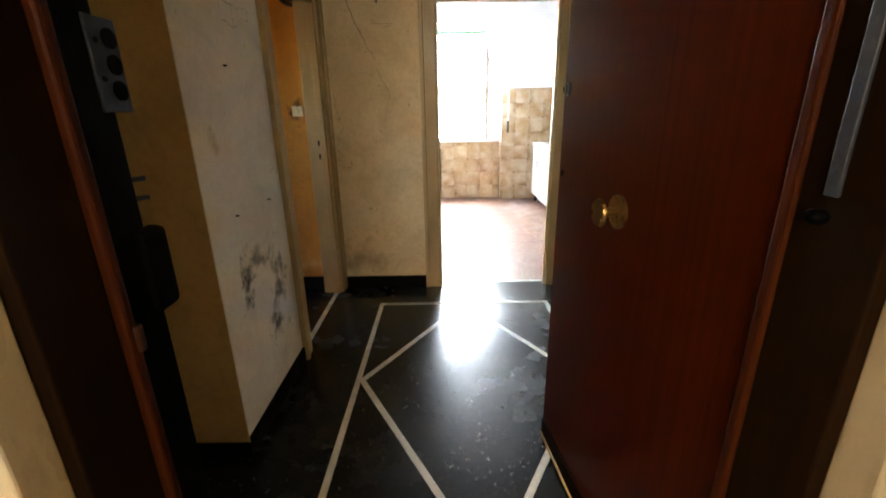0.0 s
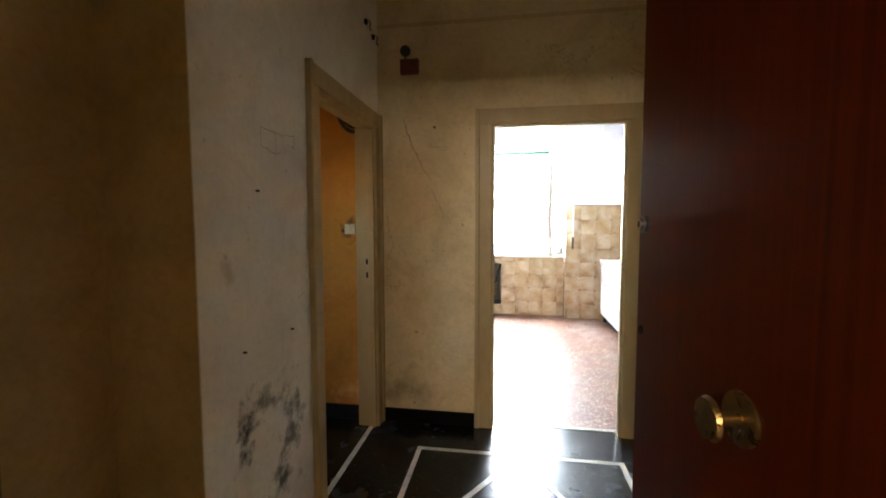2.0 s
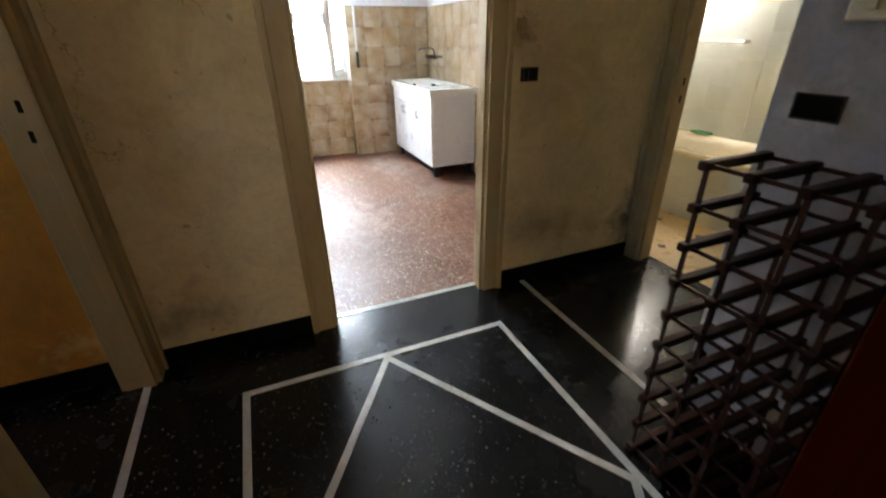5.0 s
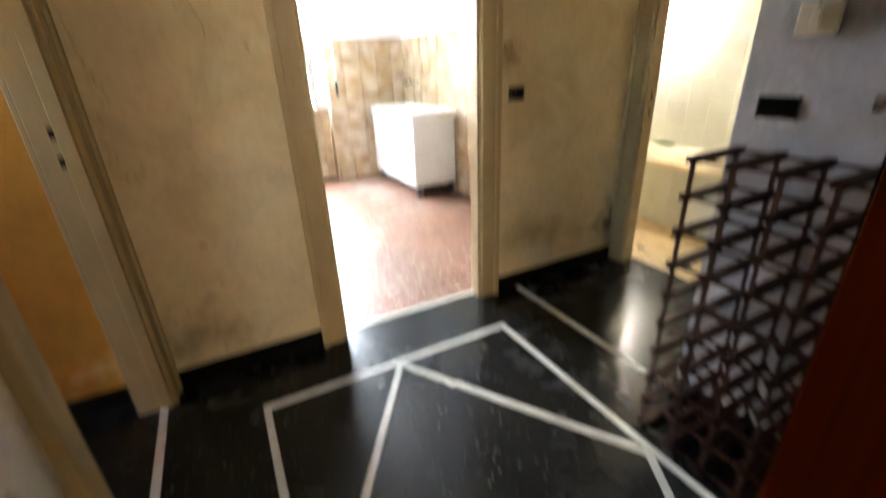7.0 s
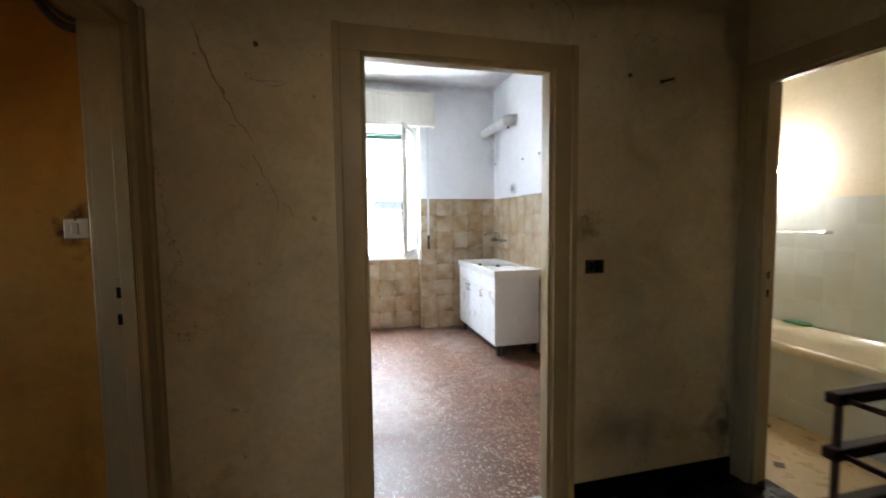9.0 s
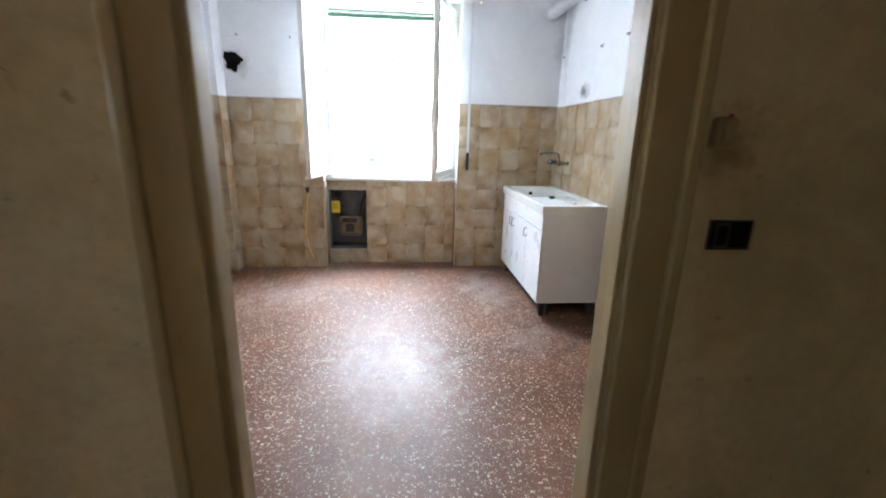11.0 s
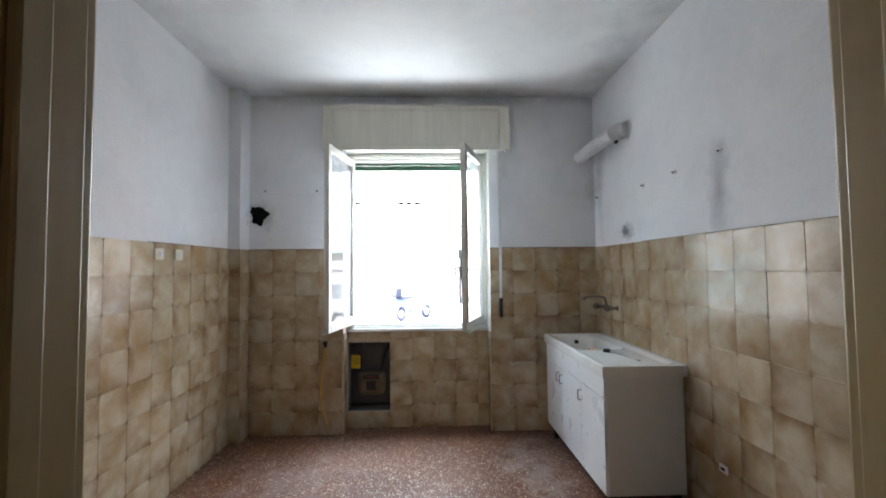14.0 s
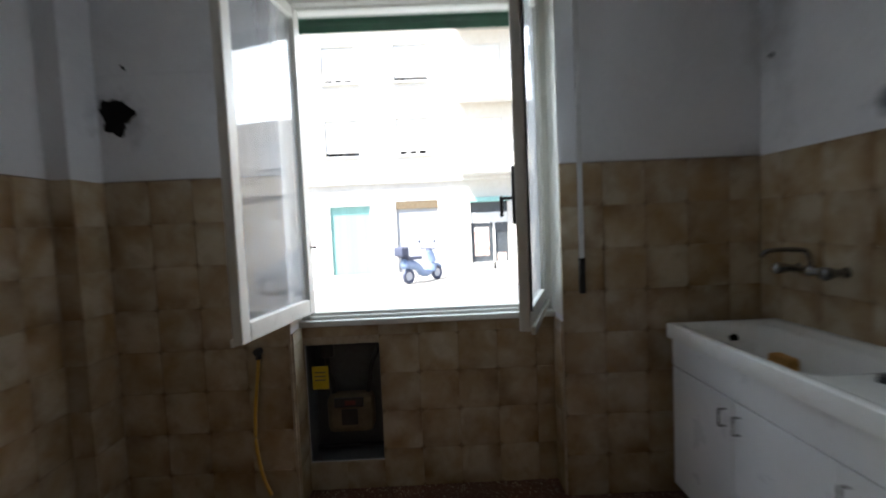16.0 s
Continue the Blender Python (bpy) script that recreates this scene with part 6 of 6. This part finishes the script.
def scooter(at):
    t = thing("scooter", "blue motor scooter parked at the kerb", "scooter", at=at)
    for x in (-0.62, 0.62):
        w = part("wheel", torus(bmesh.new(), (x, 0, 0.235), (0, 1, 0), 0.18, 0.055, 28, 10), SCOOTER_DARK, t, smooth=True)
        part("rim", rod(bmesh.new(), (x, -0.03, 0.235), (x, 0.03, 0.235), 0.13, 20), GREY_SHUTTER, w)
    bm = sweep(bmesh.new(), smooth_line(((-0.80, 0, 0.62), (-0.55, 0, 0.60), (-0.25, 0, 0.48), (-0.05, 0, 0.30), (0.22, 0, 0.27), (0.42, 0, 0.42)), 6), lambda s: 0.16 - 0.07 * s, 14)
    part("body", bm, SCOOTER_BLUE, t, smooth=True)
    bm = boxes((-0.78, -0.12, -0.15, 0.15, 0.72, 0.82), bevel=0.045)
    part("seat", bm, SCOOTER_DARK, t, "black seat")
    bm = sweep(bmesh.new(), smooth_line(((0.36, 0, 0.30), (0.42, 0, 0.55), (0.36, 0, 0.80), (0.27, 0, 0.98)), 6), lambda s: 0.16 - 0.06 * s, 14)
    part("leg_shield", bm, SCOOTER_BLUE, t, smooth=True)
    bm = sweep(bmesh.new(), smooth_line(((0.62, 0, 0.24), (0.52, 0, 0.45), (0.40, 0, 0.70)), 6), 0.03, 10)
    part("fork", bm, SCOOTER_DARK, t)
    bm = torus(bmesh.new(), (0.62, 0, 0.25), (0, 1, 0), 0.245, 0.045, 24, 8)
    bmesh.ops.delete(bm, geom=[v for v in bm.verts if v.co.z < 0.33], context="VERTS")
    part("mudguard", bm, SCOOTER_BLUE, t, smooth=True)
    bm = rod(bmesh.new(), (0.25, -0.33, 1.02), (0.25, 0.33, 1.02), 0.018, 10)
    ball(bm, (0.30, 0, 0.98), 0.10, 1, 1, 0.8)
    part("handlebar", bm, SCOOTER_DARK, t)
    for s in (-1, 1):
        bm = rod(bmesh.new(), (0.25, s * 0.26, 1.02), (0.22, s * 0.33, 1.22), 0.008, 8)
        ball(bm, (0.22, s * 0.33, 1.25), 0.06, 0.3, 1, 0.7)
        part("mirror", bm, SCOOTER_DARK, t)
    part("headlight", ball(bmesh.new(), (0.39, 0, 0.97), 0.06, 0.6, 1, 1), CHROME, t, "round headlight")
    part("top_case", boxes((-1.02, -0.72, -0.19, 0.19, 0.86, 1.14), bevel=0.05), SCOOTER_DARK, t, "dark top case")
    part("case_rack", boxes((-0.95, -0.62, -0.08, 0.08, 0.82, 0.86)), SCOOTER_DARK, t)
    part("stand", rod(bmesh.new(), (-0.1, 0.1, 0.3), (-0.14, 0.2, 0.0), 0.012, 8), SCOOTER_DARK, t)
    return t


scooter(pose(0.42, 18.95, STREET_Z, 0, 0, 47))


def car(at):
    """A small parked hatchback: body lofted from side sections."""
    t = thing("parked_car", "silver hatchback parked along the street", "car", "cars parked in the street", at=at)
    sec = [(-1.95, 0.45, 0.62, 0.70), (-1.88, 0.30, 0.95, 0.78), (-1.0, 0.22, 0.98, 0.82), (0.6, 0.22, 0.96, 0.82), (1.6, 0.24, 0.80, 0.78), (1.92, 0.34, 0.62, 0.66)]
    bm = bmesh.new()
    rings = []
    for x, lo, hi, w in sec:
        rings.append([bm.verts.new((x, s * y, z)) for s, y, z in ((-1, w * 0.9, lo), (-1, w, (lo + hi) / 2), (-1, w * 0.92, hi), (1, w * 0.92, hi), (1, w, (lo + hi) / 2), (1, w * 0.9, lo))])
    for a, b in zip(rings, rings[1:]):
        for k in range(6):
            bm.faces.new((a[k], a[(k + 1) % 6], b[(k + 1) % 6], b[k]))
    bm.faces.new(rings[0])
    bm.faces.new(rings[-1])
    part("body", bm, CAR_PAINT, t)
    bm = bmesh.new()
    rings = []
    for x, z, w in ((-1.75, 0.95, 0.72), (-1.35, 1.38, 0.58), (0.1, 1.42, 0.6), (0.95, 0.93, 0.72)):
        rings.append([bm.verts.new((x, -w, z)), bm.verts.new((x, w, z))])
    low = [[bm.verts.new((x, s * 0.74, 0.94)) for s in (-1, 1)] for x in (-1.75, -1.35, 0.1, 0.95)]
    for i in range(3):
        bm.faces.new((rings[i][0], rings[i][1], rings[i + 1][1], rings[i + 1][0]))
        for s in (0, 1):
            bm.faces.new((rings[i][s], rings[i + 1][s], low[i + 1][s], low[i][s]))
    part("glasshouse", bm, SHOP_GLASS, t, "dark car windows")
    part("roof", boxes((-1.30, 0.08, -0.57, 0.57, 1.40, 1.445), bevel=0.015), CAR_PAINT, t)
    for x in (-1.25, 1.2):
        for s in (-1, 1):
            w = part("wheel", torus(bmesh.new(), (x, s * 0.74, 0.29), (0, 1, 0), 0.21, 0.08, 24, 8), RUBBER, t, smooth=True)
            part("rim", rod(bmesh.new(), (x, s * 0.70, 0.29), (x, s * 0.80, 0.29), 0.17, 18), GREY_SHUTTER, w)
    for s in (-1, 1):
        part("headlight", ball(bmesh.new(), (1.84, s * 0.5, 0.66), 0.1, 0.5, 1.4, 0.7), CHROME, t)
    return t


car(pose(6.5, 16.9, STREET_Z - 0.115, 0, 0, 3))
car(pose(13.0, 16.9, STREET_Z - 0.115, 0, 0, -2))

# outer shell of the home, so that no daylight leaks in
setting("wall_outer", boxes((-2.6, -0.81, 4.378, 4.5, STREET_Z, 3.15), (2.66, 4.2, 5.75, 5.9, STREET_Z, 3.15), (-7, -0.81, WALL_OUT - 0.06, WALL_OUT + 0.07, STREET_Z - 0.13, 3.6),
                            (2.565, 9, WALL_OUT - 0.06, WALL_OUT + 0.07, STREET_Z - 0.13, 3.6), (-0.81, 2.565, WALL_OUT, WALL_OUT + 0.07, 3.02, 3.6), (-0.81, 0.2, WALL_OUT, WALL_OUT + 0.07, STREET_Z - 0.13, 3.02),
                            (1.515, 2.565, WALL_OUT, WALL_OUT + 0.07, STREET_Z - 0.13, 3.02), (0.2, 1.515, WALL_OUT, WALL_OUT + 0.07, STREET_Z - 0.13, 0.14)), FACADE_LOW, "outer wall of the home", "wall")

# ---- wall tiles, piece by piece ----
def tile_field(wall_ob, origin, along, normal, columns, rows, skip=None, material=None, last=None, size=PITCH, first=None, thick=0.0036):
    """Square tiles on a bed of grout. along and normal are axis letters with a sign; columns run from origin."""
    ax = {"x": Vector((1, 0, 0)), "y": Vector((0, 1, 0))}[along]
    nv = {"+x": Vector((1, 0, 0)), "-x": Vector((-1, 0, 0)), "-y": Vector((0, -1, 0))}[normal]
    up = Vector((0, 0, 1))
    made = {}

    def tile_mesh(w, h):
        key = (round(w, 3), round(h, 3))
        if key not in made:
            bm = bmesh.new()
            g, c = 0.0006, 0.0012
            o = [(-w / 2 + g, -h / 2 + g), (w / 2 - g, -h / 2 + g), (w / 2 - g, h / 2 - g), (-w / 2 + g, h / 2 - g)]
            i = [(-w / 2 + g + c, -h / 2 + g + c), (w / 2 - g - c, -h / 2 + g + c), (w / 2 - g - c, h / 2 - g - c), (-w / 2 + g + c, h / 2 - g - c)]
            lo = [bm.verts.new(ax * u + up * v) for u, v in o]
            mi = [bm.verts.new(ax * u + up * v + nv * (thick * 0.85)) for u, v in o]
            hi = [bm.verts.new(ax * u + up * v + nv * thick) for u, v in i]
            for k in range(4):
                bm.faces.new((lo[k], lo[(k + 1) % 4], mi[(k + 1) % 4], mi[k]))
                bm.faces.new((mi[k], mi[(k + 1) % 4], hi[(k + 1) % 4], hi[k]))
            bm.faces.new(hi)
            bmesh.ops.recalc_face_normals(bm, faces=bm.faces)
            me = bpy.data.meshes.new("tile")
            bm.to_mesh(me)
            bm.free()
            me.materials.append(material or TILE)
            made[key] = me
        return made[key]
    o = Vector(origin)
    for r in range(rows):
        u = 0.0
        for c in range(columns):
            w = size
            if c == 0 and first:
                w = first
            if c == columns - 1 and last:
                w = last
            mid_u, mid_z = u + w / 2, (r + 0.5) * size
            u += w
            if w < 0.012 or (skip and skip(mid_u, mid_z)):
                continue
            ob = new("tile", tile_mesh(w, size))
            ob.parent = wall_ob
            jitter = 0.0012
            ob.location = o + ax * mid_u + up * mid_z + nv * random.uniform(0, jitter)
            ob.rotation_euler = (random.uniform(-0.004, 0.004), random.uniform(-0.004, 0.004), 0)


def bed(name, *rows):
    return tagged(part(name, boxes(*rows), GROUT), "field of clouded beige wall tiles in brown grout", "wall tiles", kind="structure")


G = 0.009
west = bed("wall_tiles_west", (KX0, KX0 + G, KITCHEN_Y + 0.01, 7.555, 0, TILE_TOP))
n_w = 16
tile_field(west, (KX0 + G - 0.002, 7.395 - (n_w - 1) * PITCH, 0), "y", "+x", n_w, 8, last=0.16)
pier = bed("wall_tiles_pier", (KX0 + G, -0.61, 7.551, 7.555, 0, TILE_TOP), (-0.61, -0.606, 7.555, KY1, 0, TILE_TOP))
tile_field(pier, (KX0 + G + 0.007, 7.553, 0), "x", "-y", 1, 8, last=0.095)
tile_field(pier, (-0.608, 7.548, 0), "y", "+x", 1, 8, last=0.185)
north = bed("wall_tiles_north", (-0.606, NX0, KY1 - G, KY1, 0, TILE_TOP), (NX1, KX1, KY1 - G, KY1, 0, TILE_TOP))
tile_field(north, (-0.600, KY1 - G + 0.002, 0), "x", "-y", 5, 8, last=NX0 + 0.600 - 4 * PITCH)
tile_field(north, (NX1, KY1 - G + 0.002, 0), "x", "-y", 5, 8, last=KX1 - NX1 - 4 * PITCH - 0.01)
under = bed("wall_tiles_window", (GX1, NX1, NY - G, NY, 0, WIN_SILL - 0.03), (NX0, GX0, NY - G, NY, 0, WIN_SILL - 0.03), (GX0, GX1, NY - G, NY, 0, GZ0), (GX0, GX1, NY - G, NY, GZ1, WIN_SILL - 0.03),
            (NX0, NX0 + G, KY1, NY - G, 0, WIN_SILL - 0.03), (NX1 - G, NX1, KY1, NY - G, 0, WIN_SILL - 0.03))
tile_field(under, (GX1, NY - G + 0.002, 0), "x", "-y", 5, 4, last=NX1 - GX1 - 4 * PITCH - 0.008)
for w0, w1 in ((NX0 + 0.006, NX0 + 0.200), (NX0 + 0.200, GX1)):
    tile_field(under, (w0, NY - G + 0.002, 0), "x", "-y", 1, 1, size=GZ0 - 0.002, last=w1 - w0)
x = NX0 + 0.006
for w in (0.19, 0.2, 0.2, 0.2, 0.2, 0.2, 0.09):
    tile_field(under, (x, NY - G + 0.002, 0.80), "x", "-y", 1, 1, size=WIN_SILL - 0.03 - 0.802, last=w)
    x += w
tile_field(under, (NX0 + G - 0.002, KY1 + 0.002, 0), "y", "+x", 1, 4, last=0.135)
tile_field(under, (NX1 - G + 0.002, KY1 + 0.002, 0), "y", "-x", 1, 4, last=0.135)
setting("jamb_plaster", boxes((NX0, NX0 + 0.003, KY1, FY - 0.03, WIN_SILL, WIN_TOP), (NX1 - 0.003, NX1, KY1, FY - 0.03, WIN_SILL, WIN_TOP)), SASH_PAINT, "white painted window reveals", "trim")
east = bed("wall_tiles_east", (KX1 - G, KX1, KITCHEN_Y + 0.01, KY1 - G, 0, TILE_TOP))
tile_field(east, (KX1 - G + 0.002, 7.60 - 16 * PITCH, 0), "y", "-x", 17, 8, last=KY1 - G - 7.602)

# thin dark strips stand in for the shadow gap above the tiles
for name, row in (("trim_1", (-0.606, NX0, KY1 - 0.0085, KY1, TILE_TOP, TILE_TOP + 0.005)), ("trim_2", (NX1, KX1 - 0.009, KY1 - 0.0085, KY1, TILE_TOP, TILE_TOP + 0.005)),
                  ("trim_3", (KX0, KX0 + 0.0085, 6.55, 7.551, TILE_TOP, TILE_TOP + 0.004)), ("trim_4", (KX1 - 0.0085, KX1, KITCHEN_Y + 0.01, 6.9, TILE_TOP, TILE_TOP + 0.004))):
    setting(name, boxes(row), GAP_DARK, "dark strip for the shadow gap along the top of the tiles", "trim")

tagged(part("wall_tiles_south", boxes((KX0 + 0.02, DOOR_L - 0.12, KITCHEN_Y, KITCHEN_Y + 0.01, 0, TILE_TOP), (DOOR_R + 0.12, KX1 - 0.02, KITCHEN_Y, KITCHEN_Y + 0.01, 0, TILE_TOP)), TILE), "beige tiles beside the kitchen door", "wall tiles", kind="structure")

# bathroom tiles
bath_bed = tagged(part("wall_tiles_bathroom", boxes((4.052, 4.06, 3.1, 5.6, 0, 1.49)), BATH_PAINT), "pale glazed bathroom wall tiles", "wall tiles", kind="structure")
tile_field(bath_bed, (4.052, 4.2, 0.50), "y", "-x", 7, 5, material=BATH_TILE, size=0.198)
bath_bed2 = tagged(part("wall_tiles_apron", boxes((TX0 + 0.012, TX0 + 0.02, TY0, TY1, 0, 0.455)), GROUT), "pale glazed tiles on the tub apron", "wall tiles", kind="structure")
tile_field(bath_bed2, (TX0 + 0.014, 3.95, 0), "y", "-x", 8, 3, material=BATH_TILE, size=0.151)
for i in range(5):
    for j in range(8):
        x, y = 2.804 + 0.36 * i - 0.0, 3.26 + 0.36 * j - 0.02
        if x < TX0 and 3.1 < y < 5.6:
            d = part("floor_inset", boxes((-0.024, 0.024, -0.024, 0.024, -0.002, 0.003)), DARK_DOT, floor_bath)
            d.matrix_basis = pose(x, y, 0, 0, 0, 45)
